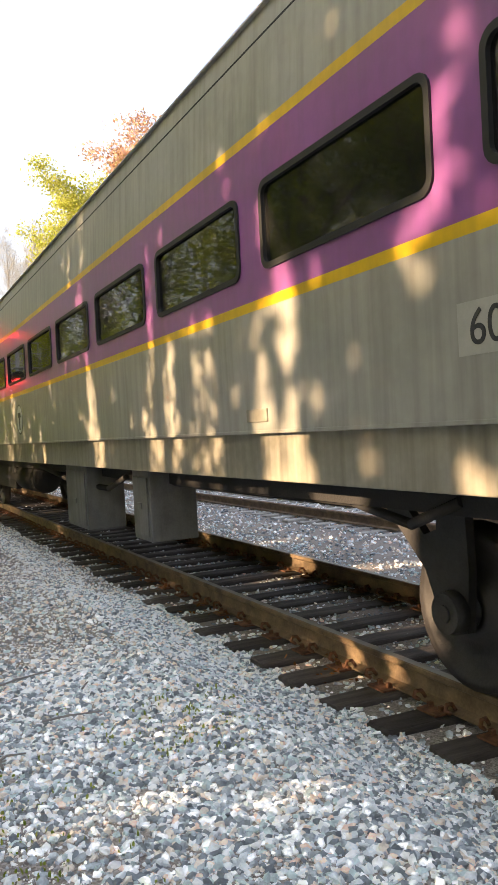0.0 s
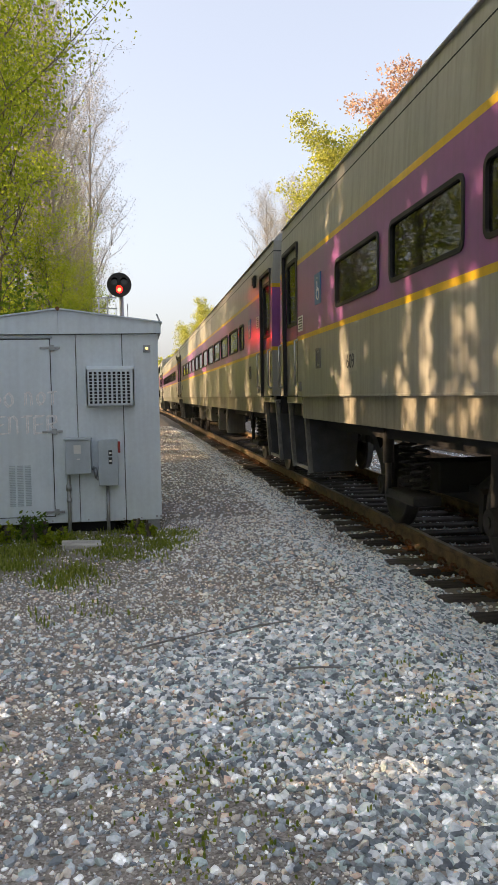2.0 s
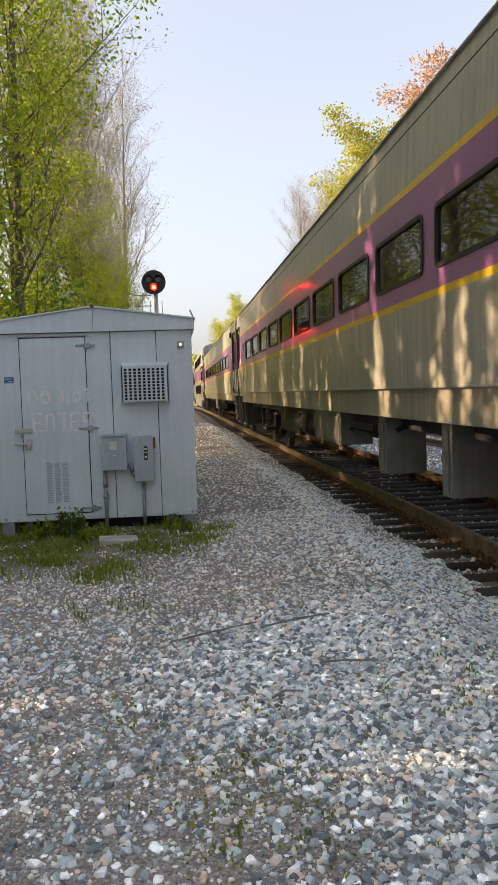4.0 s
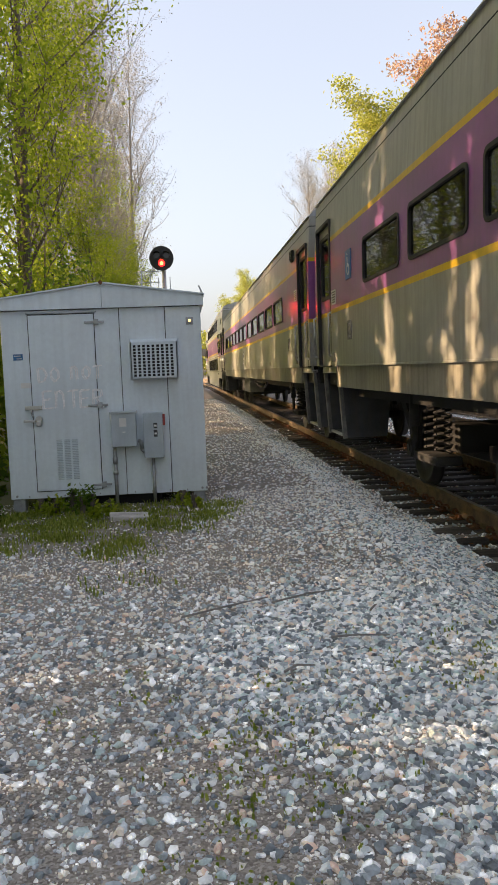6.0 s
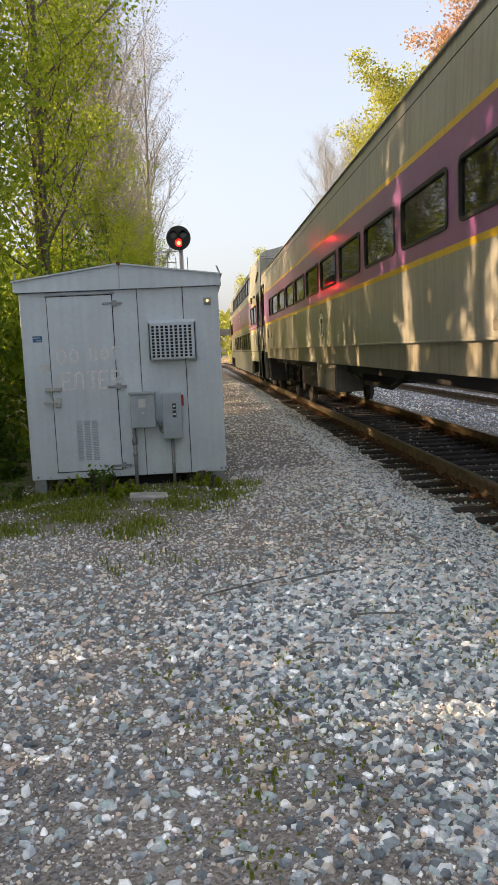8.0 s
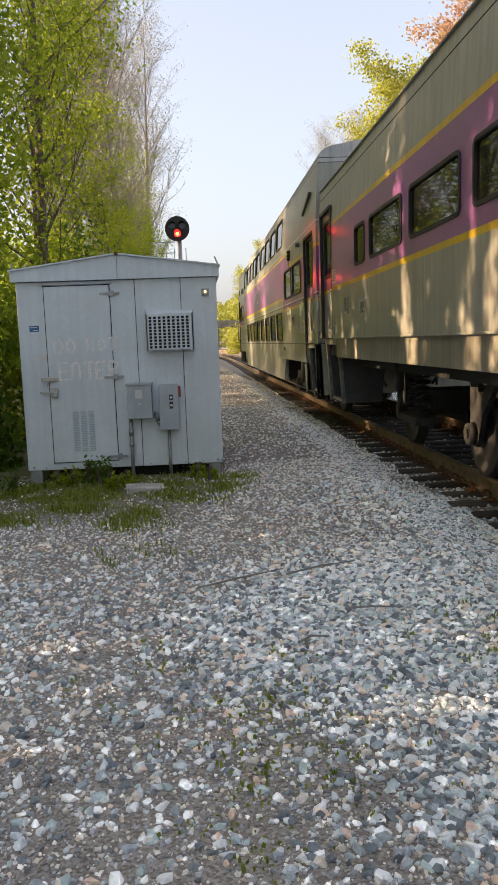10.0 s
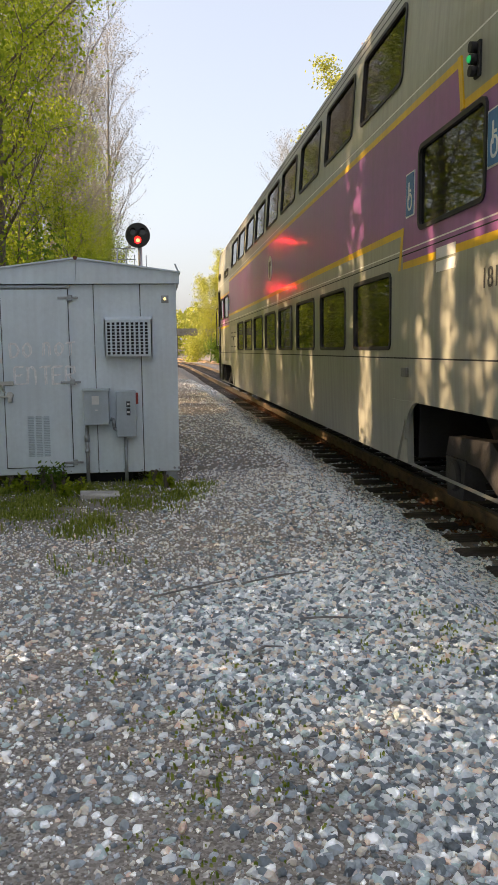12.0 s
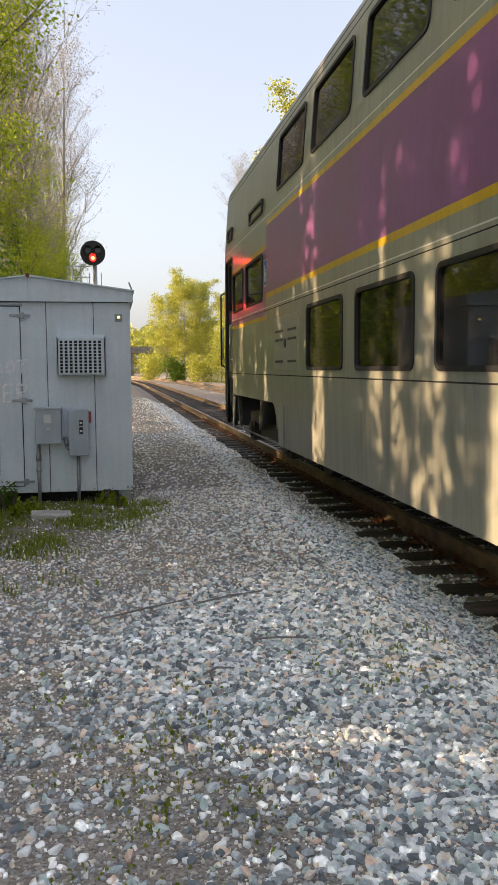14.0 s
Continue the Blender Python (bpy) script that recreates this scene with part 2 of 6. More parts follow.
M_SIGBLACK = material("signal_black", (0.02, 0.02, 0.02), 0.6, var=0.3, bump=0.05)
M_CHALK = material("chalk", (0.95, 0.95, 0.95), 0.95, var=0.25, scale=40, bump=0)
M_BARK = material("bark", (0.135, 0.11, 0.088), 0.95, var=0.5, scale=9, fine=40, bump=0.8, stretch=(3, 3, 0.6))
M_TWIG = material("pale_twigs", (0.25, 0.235, 0.22), 0.95, var=0.3, scale=9, bump=0.2)
M_LEAF = leaf_material("spring_leaves", (0.17, 0.25, 0.02), (0.44, 0.50, 0.06))
M_LEAFDK = leaf_material("shrub_leaves", (0.08, 0.15, 0.025), (0.18, 0.26, 0.045))
M_LEAFY = leaf_material("yellow_green_leaves", (0.27, 0.30, 0.05), (0.50, 0.50, 0.12))
M_LEAFR = leaf_material("red_buds", (0.40, 0.22, 0.16), (0.55, 0.40, 0.28))
M_LEAFP = leaf_material("pale_buds", (0.26, 0.25, 0.21), (0.40, 0.39, 0.33))
M_GRASS = leaf_material("grass_blades", (0.16, 0.23, 0.035), (0.42, 0.45, 0.11))
M_DRY = leaf_material("dry_leaves", (0.12, 0.05, 0.02), (0.28, 0.13, 0.05))


def stone_material(name, stops, bump=0.3):
    m = material(name, (0.3, 0.3, 0.3), 0.85, var=0.3, scale=25, fine=120, bump=bump * 1.5)
    nt = m.node_tree
    b = nt.nodes["Principled BSDF"]
    old = b.inputs["Base Color"].links[0].from_socket
    geo = nt.nodes.new("ShaderNodeNewGeometry")
    ramp = nt.nodes.new("ShaderNodeValToRGB")
    ramp.color_ramp.interpolation = "CONSTANT"
    while len(ramp.color_ramp.elements) < len(stops):
        ramp.color_ramp.elements.new(0.5)
    for e_, (p, c) in zip(ramp.color_ramp.elements, stops):
        e_.position, e_.color = p, (*c, 1)
    nt.links.new(geo.outputs["Random Per Island"], ramp.inputs[0])
    mul = nt.nodes.new("ShaderNodeMix")
    mul.data_type, mul.blend_type = "RGBA", "MULTIPLY"
    mul.inputs[0].default_value = 1.0
    two = nt.nodes.new("ShaderNodeVectorMath")
    two.operation = "SCALE"
    two.inputs["Scale"].default_value = 11.5
    nt.links.new(old, two.inputs[0])
    nt.links.new(ramp.outputs[0], mul.inputs[6])
    nt.links.new(two.outputs[0], mul.inputs[7])
    nt.links.new(mul.outputs[2], b.inputs["Base Color"])
    return m


M_BALLAST = stone_material("ballast_stone", [(0, (0.085, 0.096, 0.104)), (0.18, (0.26, 0.275, 0.285)), (0.34, (0.155, 0.172, 0.185)), (0.50, (0.36, 0.365, 0.365)), (0.63, (0.30, 0.27, 0.24)),
                                             (0.72, (0.20, 0.235, 0.235)), (0.82, (0.54, 0.54, 0.53)), (0.91, (0.06, 0.068, 0.076)), (0.96, (0.36, 0.27, 0.225))])
M_PEBBLE = stone_material("path_pebbles", [(0, (0.13, 0.13, 0.13)), (0.25, (0.29, 0.272, 0.25)), (0.45, (0.19, 0.195, 0.205)), (0.70, (0.40, 0.38, 0.35)),
                                           (0.85, (0.30, 0.26, 0.215)), (0.93, (0.60, 0.58, 0.55))])
M_DUSTY = stone_material("dusty_path_stone", [(0, (0.11, 0.11, 0.11)), (0.22, (0.30, 0.285, 0.265)), (0.45, (0.20, 0.205, 0.21)), (0.66, (0.38, 0.36, 0.335)), (0.84, (0.29, 0.25, 0.21)), (0.93, (0.56, 0.55, 0.53))])

# ---- ground ----
RAIL_X, RAIL_Z, GAUGE = 3.0, -0.067, 1.505
TRACK_X = RAIL_X + GAUGE / 2
SIDING_X = TRACK_X + 4.6


def bend(y):
    """The line leaves the straight far off and swings gently aside."""
    return 0.0 if y < 70 else -((y - 70) ** 2) / 1400.0


def step(a0, a1, v):
    t = min(1.0, max(0.0, (v - a0) / (a1 - a0)))
    return t * t * (3 - 2 * t)


def ground_z(x, y):
    xx = x - bend(y)
    z = -0.30 * step(1.5, 2.35, xx)
    z += -0.05 * step(5.5, 6.6, xx)
    z += 0.03 * noise.noise((x * 0.35, y * 0.35, 0.0)) + 0.012 * noise.noise((x * 1.3, y * 1.3, 4.0))
    if 2.2 < xx < 5.6:
        z = min(z, -0.266 + 0.022 * noise.noise((x * 1.6, y * 1.6, 1)))
    z += -0.10 * step(-0.8, -3.0, x) * step(6.5, 8.5, y) * 0.9
    z += 6.0 * step(26, 90, xx) + 5.0 * step(-14, -60, x)
    return z


def axis_lines(stops):
    out = []
    for lo, hi, d in stops:
        n_ = max(1, int(round((hi - lo) / d)))
        out += [lo + (hi - lo) * k / n_ for k in range(n_)]
    return out + [stops[-1][1]]


def make_ground():
    xs = axis_lines([(-900, -60, 120), (-60, -12, 4), (-12, -3, 0.6), (-3, 6, 0.12), (6, 16, 0.5), (16, 100, 6), (100, 900, 120)])
    ys = axis_lines([(-300, -20, 40), (-20, -1, 0.8), (-1, 12, 0.12), (12, 40, 0.6), (40, 240, 4), (240, 2000, 160)])
    vs = [(x, y, ground_z(x, y)) for y in ys for x in xs]
    w = len(xs)
    fs = [(j * w + i, j * w + i + 1, (j + 1) * w + i + 1, (j + 1) * w + i) for j in range(len(ys) - 1) for i in range(w - 1)]
    m = material("gravelly_soil", (0.45, 0.375, 0.32), 0.95, var=0.45, scale=0.8, fine=70, bump=0.5)
    nt = m.node_tree
    b = nt.nodes["Principled BSDF"]
    old = b.inputs["Base Color"].links[0].from_socket
    co = nt.nodes.new("ShaderNodeTexCoord")
    vo = nt.nodes.new("ShaderNodeTexVoronoi")
    vo.inputs["Scale"].default_value = 110
    nt.links.new(co.outputs["Object"], vo.inputs["Vector"])
    hsv = nt.nodes.new("ShaderNodeSeparateColor")
    nt.links.new(vo.outputs["Color"], hsv.inputs[0])
    ramp = nt.nodes.new("ShaderNodeValToRGB")
    for p, c in ((0.0, (0.05, 0.048, 0.046)), (1.0, (0.56, 0.53, 0.50))):
        ramp.color_ramp.elements[int(p)].color = (*c, 1)
    mid = ramp.color_ramp.elements.new(0.5)
    mid.color = (0.30, 0.28, 0.255, 1)
    nt.links.new(hsv.outputs[0], ramp.inputs[0])
    mix = nt.nodes.new("ShaderNodeMix")
    mix.data_type = "RGBA"
    mix.inputs[0].default_value = 0.6
    nt.links.new(old, mix.inputs[6])
    nt.links.new(ramp.outputs[0], mix.inputs[7])
    # grass and leaf litter away from the stone
    sep = nt.nodes.new("ShaderNodeSeparateXYZ")
    nt.links.new(co.outputs["Object"], sep.inputs[0])
    nz = nt.nodes.new("ShaderNodeTexNoise")
    nz.inputs["Scale"].default_value, nz.inputs["Detail"].default_value = 0.9, 6
    nt.links.new(co.outputs["Object"], nz.inputs[0])
    wob = nt.nodes.new("ShaderNodeMath")
    wob.operation = "MULTIPLY_ADD"
    wob.inputs[1].default_value = 4.0
    nt.links.new(nz.outputs[0], wob.inputs[0])
    nt.links.new(sep.outputs[0], wob.inputs[2])
    left = nt.nodes.new("ShaderNodeMapRange")
    left.inputs[1].default_value, left.inputs[2].default_value, left.inputs[3].default_value, left.inputs[4].default_value = 2.5, 1.5, 0, 1
    nt.links.new(wob.outputs[0], left.inputs[0])
    right = nt.nodes.new("ShaderNodeMapRange")
    right.inputs[1].default_value, right.inputs[2].default_value, right.inputs[3].default_value, right.inputs[4].default_value = 14.5, 16.5, 0, 1
    nt.links.new(wob.outputs[0], right.inputs[0])
    mxx = nt.nodes.new("ShaderNodeMath")
    mxx.operation = "MAXIMUM"
    nt.links.new(left.outputs[0], mxx.inputs[0])
    nt.links.new(right.outputs[0], mxx.inputs[1])
    far = nt.nodes.new("ShaderNodeMapRange")
    far.inputs[1].default_value, far.inputs[2].default_value = 6.2, 8.0
    nt.links.new(sep.outputs[1], far.inputs[0])
    mulf = nt.nodes.new("ShaderNodeMath")
    mulf.operation = "MULTIPLY"
    nt.links.new(mxx.outputs[0], mulf.inputs[0])
    nt.links.new(far.outputs[0], mulf.inputs[1])
    path_dim = nt.nodes.new("ShaderNodeMapRange")      # browner packed dirt farther along, darkened too for the weaker skylight there
    path_dim.inputs[1].default_value, path_dim.inputs[2].default_value, path_dim.inputs[4].default_value = 3.6, 6.4, 0.6
    nt.links.new(sep.outputs[1], path_dim.inputs[0])
    packed = nt.nodes.new("ShaderNodeMix")
    packed.data_type = "RGBA"
    packed.inputs[7].default_value = (0.25, 0.21, 0.175, 1)
    nt.links.new(path_dim.outputs[0], packed.inputs[0])
    nt.links.new(mix.outputs[2], packed.inputs[6])
    g = nt.nodes.new("ShaderNodeMix")
    g.data_type = "RGBA"
    g.inputs[7].default_value = (0.14, 0.135, 0.06, 1)
    nt.links.new(mulf.outputs[0], g.inputs[0])
    nt.links.new(packed.outputs[2], g.inputs[6])
    nt.links.new(g.outputs[2], b.inputs["Base Color"])
    ob = mesh_ob("ground", vs, fs, m, smooth=True)
    tagged(ob, "grey gravel and packed dirt ground beside the track", "ground", kind="stuff")
    tagged(ob, kind="structure")


make_ground()


def scatter_stones(name, label, spots, mat, shapes=10, seed=3, fine=True):
    """Many loose stones in one mesh; each spot is x, y, z, size."""
    rng = np.random.default_rng(seed)
    base = bmesh.new()
    if fine:
        bmesh.ops.create_icosphere(base, subdivisions=1, radius=1.0)
    else:
        bmesh.ops.create_cube(base, size=1.3)
        bmesh.ops.triangulate(base, faces=base.faces)
    v0 = np.array([v.co[:] for v in base.verts])
    f0 = np.array([[v.index for v in f.verts] for f in base.faces])
    base.free()
    kinds = []
    for k in range(shapes):
        v = v0 + 0.20 * rng.standard_normal(v0.shape).clip(-1.4, 1.4)
        for _ in range(3):       # knock off flat chips
            n_ = rng.standard_normal(3)
            n_ /= np.linalg.norm(n_)
            d = v @ n_
            v = v - np.outer(np.maximum(0, d - 0.66), n_)
        kinds.append(v * np.array([1.18, 0.88, 0.62]))
    spots = np.asarray(spots)
    n = len(spots)
    pick = rng.integers(0, shapes, n)
    q = rng.standard_normal((n, 4)) * np.array([1, 0.25, 0.25, 1.0])
    q /= np.linalg.norm(q, axis=1, keepdims=True)
    w, x, y, z = q.T
    rot = np.stack([1 - 2 * (y * y + z * z), 2 * (x * y - z * w), 2 * (x * z + y * w), 2 * (x * y + z * w), 1 - 2 * (x * x + z * z), 2 * (y * z - x * w),
                    2 * (x * z - y * w), 2 * (y * z + x * w), 1 - 2 * (x * x + y * y)], 1).reshape(n, 3, 3)
    verts = np.einsum("nij,nkj->nki", rot, np.array(kinds)[pick] * spots[:, 3][:, None, None]) + spots[:, None, :3]
    faces = (f0[None] + (np.arange(n) * len(v0))[:, None, None]).reshape(-1, 3)
    me = bpy.data.meshes.new(name)
    me.vertices.add(n * len(v0))
    me.vertices.foreach_set("co", verts.astype(np.float32).ravel())
    me.loops.add(len(faces) * 3)
    me.loops.foreach_set("vertex_index", faces.astype(np.int32).ravel())
    me.polygons.add(len(faces))
    me.polygons.foreach_set("loop_start", np.arange(0, len(faces) * 3, 3, dtype=np.int32))
    me.polygons.foreach_set("loop_total", np.full(len(faces), 3, dtype=np.int32))
    me.materials.append(mat)
    me.update(calc_edges=True)
    me.shade_flat()
    ob = new(name, me)
    return tagged(ob, label, "gravel", kind="stuff")


def stone_spots(count, x0, x1, y0, y1, s0, s1, keep, seed, sink=0.25):
    rng = np.random.default_rng(seed)
    out = []
    while len(out) < count:
        x, y = rng.uniform(x0, x1), rng.uniform(y0, y1)
        if rng.random() < keep(x, y):
            s = s0 + (s1 - s0) * rng.random() ** 2.2
            out.append((x, y, ground_z(x, y) + s * sink, s))
    return out


def dense(x, y):
    """How much clean ballast lies here: thick beside the rails and in the foreground, thin on the trodden path."""
    n_ = noise.noise((x * 0.9, y * 0.6, 7.0))
    edge = 0.40 + 0.33 * max(0, y - 4.0) - 0.25 * step(2.4, 3.4, y)
    weedy = step(6.2, 7.0, y) * step(0.5, 0.1, x + 0.25 * (8.7 - y) - 0.4 * n_)
    return (0.15 + 0.85 * step(edge - 0.6, edge + 0.5, x + 0.7 * n_)) * (0.55 + 0.45 * step(1.7, 2.2, y)) * (1 - 0.82 * step(4.5, 5.6, y) * step(2.2, 1.5, x)) * (1 - 0.9 * weedy)


scatter_stones("ballast_gravel", "loose grey and bluish crushed ballast stones", stone_spots(46000, -1.7, 2.6, 1.35, 8.5, 0.009, 0.0275, dense, 11, 0.17), M_BALLAST, seed=5)
scatter_stones("ballast_gravel", "crushed ballast stones lying between and beside the ties",
               stone_spots(22000, 1.6, 5.6, 2.0, 34.0, 0.011, 0.028, lambda x, y: 1.0 if y < 14 else 0.45, 12, 0.15), M_BALLAST, seed=6)
scatter_stones("path_pebbles", "small pebbles trodden into the dirt path", stone_spots(64000, -2.2, 2.2, 1.35, 9.5, 0.004, 0.013, lambda x, y: 1 - 0.75 * step(6.2, 7.0, y) * step(0.5, 0.0, x + 0.25 * (8.7 - y)), 13, 0.25), M_PEBBLE, shapes=9, seed=7, fine=False)
scatter_stones("path_pebbles", "coarse gravel along the path beyond the bungalow",
               stone_spots(21000, 0.0, 2.5, 7.5, 40.0, 0.010, 0.024, lambda x, y: (1.0 if y < 18 else 0.4) * (0.35 + 0.65 * step(1.0, 1.9, x)), 14, 0.2), M_DUSTY, shapes=9, seed=8, fine=False)
scatter_stones("ballast_gravel", "bluish ballast stones beside the second track",
               stone_spots(16000, 5.4, 11.5, 3.0, 40.0, 0.018, 0.04, lambda x, y: 1.0, 15, 0.3), M_BALLAST, shapes=9, seed=9, fine=False)

scatter_stones("path_pebbles", "loose stones trodden into the ground around the path",
               stone_spots(15000, -5.0, 5.6, -9.0, 1.35, 0.010, 0.028, lambda x, y: 0.35 + 0.65 * step(-0.3, 0.6, x), 16, 0.2), M_BALLAST, shapes=9, seed=10, fine=False)
scatter_stones("path_pebbles", "scattered stones at the edge of the woodland",
               stone_spots(3500, -5.0, -1.7, 1.35, 6.5, 0.010, 0.026, lambda x, y: 1.0, 17, 0.2), M_BALLAST, shapes=9, seed=11, fine=False)


# ---- tracks ----
RAIL_PROFILE = [(-0.076, 0), (0.076, 0), (0.076, 0.012), (0.014, 0.03), (0.009, 0.05), (0.009, 0.125), (0.036, 0.142), (0.036, 0.172), (0.028, 0.18),
                (-0.028, 0.18), (-0.036, 0.172), (-0.036, 0.142), (-0.009, 0.125), (-0.009, 0.05), (-0.014, 0.03), (-0.076, 0.012)]


def make_rail(parent, x, z_top, y0, y1, label, top):
    ys = axis_lines([(y0, 68, 17), (68, y1, 6)]) if y1 > 68 else [y0, y1]
    n_ = len(RAIL_PROFILE)
    vs = [(x + bend(y) + px, y, z_top - 0.18 + pz) for y in ys for px, pz in RAIL_PROFILE]
    fs, idx = [], []
    for j in range(len(ys) - 1):
        for i in range(n_):
            k = (i + 1) % n_
            fs.append((j * n_ + i, j * n_ + k, (j + 1) * n_ + k, (j + 1) * n_ + i))
            idx.append(1 if i == 8 else 0)
    fs.append(tuple(range(n_)))
    fs.append(tuple((len(ys) - 1) * n_ + i for i in range(n_))[::-1])
    idx += [0, 0]
    ob = mesh_ob("rail", vs, fs, [M_RAIL, top], idx)
    ob.parent = parent
    ob["label"] = label


def tie_bm(seed):
    rng = random.Random(seed)
    bm = bmesh.new()
    vs = add_box(bm, -1.24, 1.24, -0.112, 0.112, -0.17, 0, 0.012)
    es = [e_ for e_ in bm.edges if abs(e_.verts[0].co.x - e_.verts[1].co.x) > 1.5]
    bmesh.ops.subdivide_edges(bm, edges=es, cuts=5)
    for v in bm.verts:
        v.co += Vector((rng.uniform(-0.012, 0.012) * (1 if abs(v.co.x) > 1.15 else 0.3), rng.uniform(-0.006, 0.006), rng.uniform(-0.006, 0.004)))
    return bm


def make_track(name, cx, z_top, y_near, y_far, tie_mat, near_parts, label, top):
    track = empty(name, label, "railway track", kind="structure")
    for s_ in (-1, 1):
        make_rail(track, cx + s_ * GAUGE / 2, z_top, -14 if near_parts else -6, 185, "rust-brown steel rail", top)
    protos = []
    rng = random.Random(5 if near_parts else 6)
    y, k = y_near, 0
    far_v, far_f = [], []
    while y < y_far:
        m = Matrix.Translation((cx + bend(y) + rng.uniform(-0.05, 0.05), y + rng.uniform(-0.03, 0.03), z_top - 0.195)) @ Euler((0, 0, radians(rng.uniform(-1.6, 1.6)))).to_matrix().to_4x4()
        if k < 150:
            if len(protos) < 5:
                ob = part("tie", tie_bm(20 + len(protos)), tie_mat, track)
                ob.matrix_basis = m
                protos.append(ob)
            else:
                share("tie", protos[k % 5], track, m)
        else:
            base = len(far_v)
            for dx, dy, dz in [(a_, b_, c_) for c_ in (-0.17, 0) for b_ in (-0.11, 0.11) for a_ in (-1.3, 1.3)]:
                far_v.append(m @ Vector((dx, dy, dz)))
            far_f += [tuple(base + i for i in q) for q in ((4, 5, 7, 6), (0, 1, 5, 4), (2, 6, 7, 3), (0, 4, 6, 2), (1, 3, 7, 5))]
        y += 0.52
        k += 1
    if far_v:
        ob = mesh_ob("far_ties", far_v, far_f, tie_mat)
        ob.parent = track
        tagged(ob, kind="stuff")
    return track


main_track = make_track("main_track", TRACK_X, RAIL_Z, -3.6, 180, M_TIE, True, "rusty rails on dark weathered timber ties", M_RAILTOP)
side_track = make_track("second_track", SIDING_X, RAIL_Z - 0.06, 1.0, 180, M_TIEPALE, False, "rusty rails on pale ties", M_RUST)


def fastenings():
    """Tie plates, spikes and anchors along the near line."""
    bm = bmesh.new()
    add_box(bm, -0.17, 0.17, -0.09, 0.09, 0, 0.014, 0.003)
    for sx in (-0.1, 0.1):
        for sy in (-0.05, 0.05):
            add_box(bm, sx - 0.012, sx + 0.02, sy - 0.014, sy + 0.014, 0.014, 0.045, 0.004)
    plate = part("tie_plate", bm, M_RUST, main_track)
    bm = bmesh.new()
    pts = [(-0.10, 0, 0.005), (-0.135, 0, 0.03), (-0.125, 0, 0.062), (-0.085, 0, 0.06), (-0.06, 0, 0.02)]
    add_pipe(bm, pts, 0.012, 6)
    clip = part("rail_anchor", bm, M_RUST, main_track)
    first = True
    rng = random.Random(9)
    y = -3.6
    while y < 34:
        for s_ in (-1, 1):
            m = Matrix.Translation((TRACK_X + s_ * GAUGE / 2, y, RAIL_Z - 0.192))
            if first:
                plate.matrix_basis, first = m, False
                clip.matrix_basis = m @ Matrix.Translation((0, 0.13, 0.02))
            else:
                share("tie_plate", plate, main_track, m)
                for dy in ((-0.13, 0.13) if rng.random() < 0.6 else (0.13,)):
                    if y < 26:
                        share("rail_anchor", clip, main_track, m @ Matrix.Translation((0, dy, 0.02)) @ Euler((0, 0, radians(rng.uniform(-14, 14)))).to_matrix().to_4x4())
        y += 0.52


fastenings()


# ---- train ----
SIDE = 1.607       # half width; a car's own space: x across, y from its near end along the train, z from the rail top


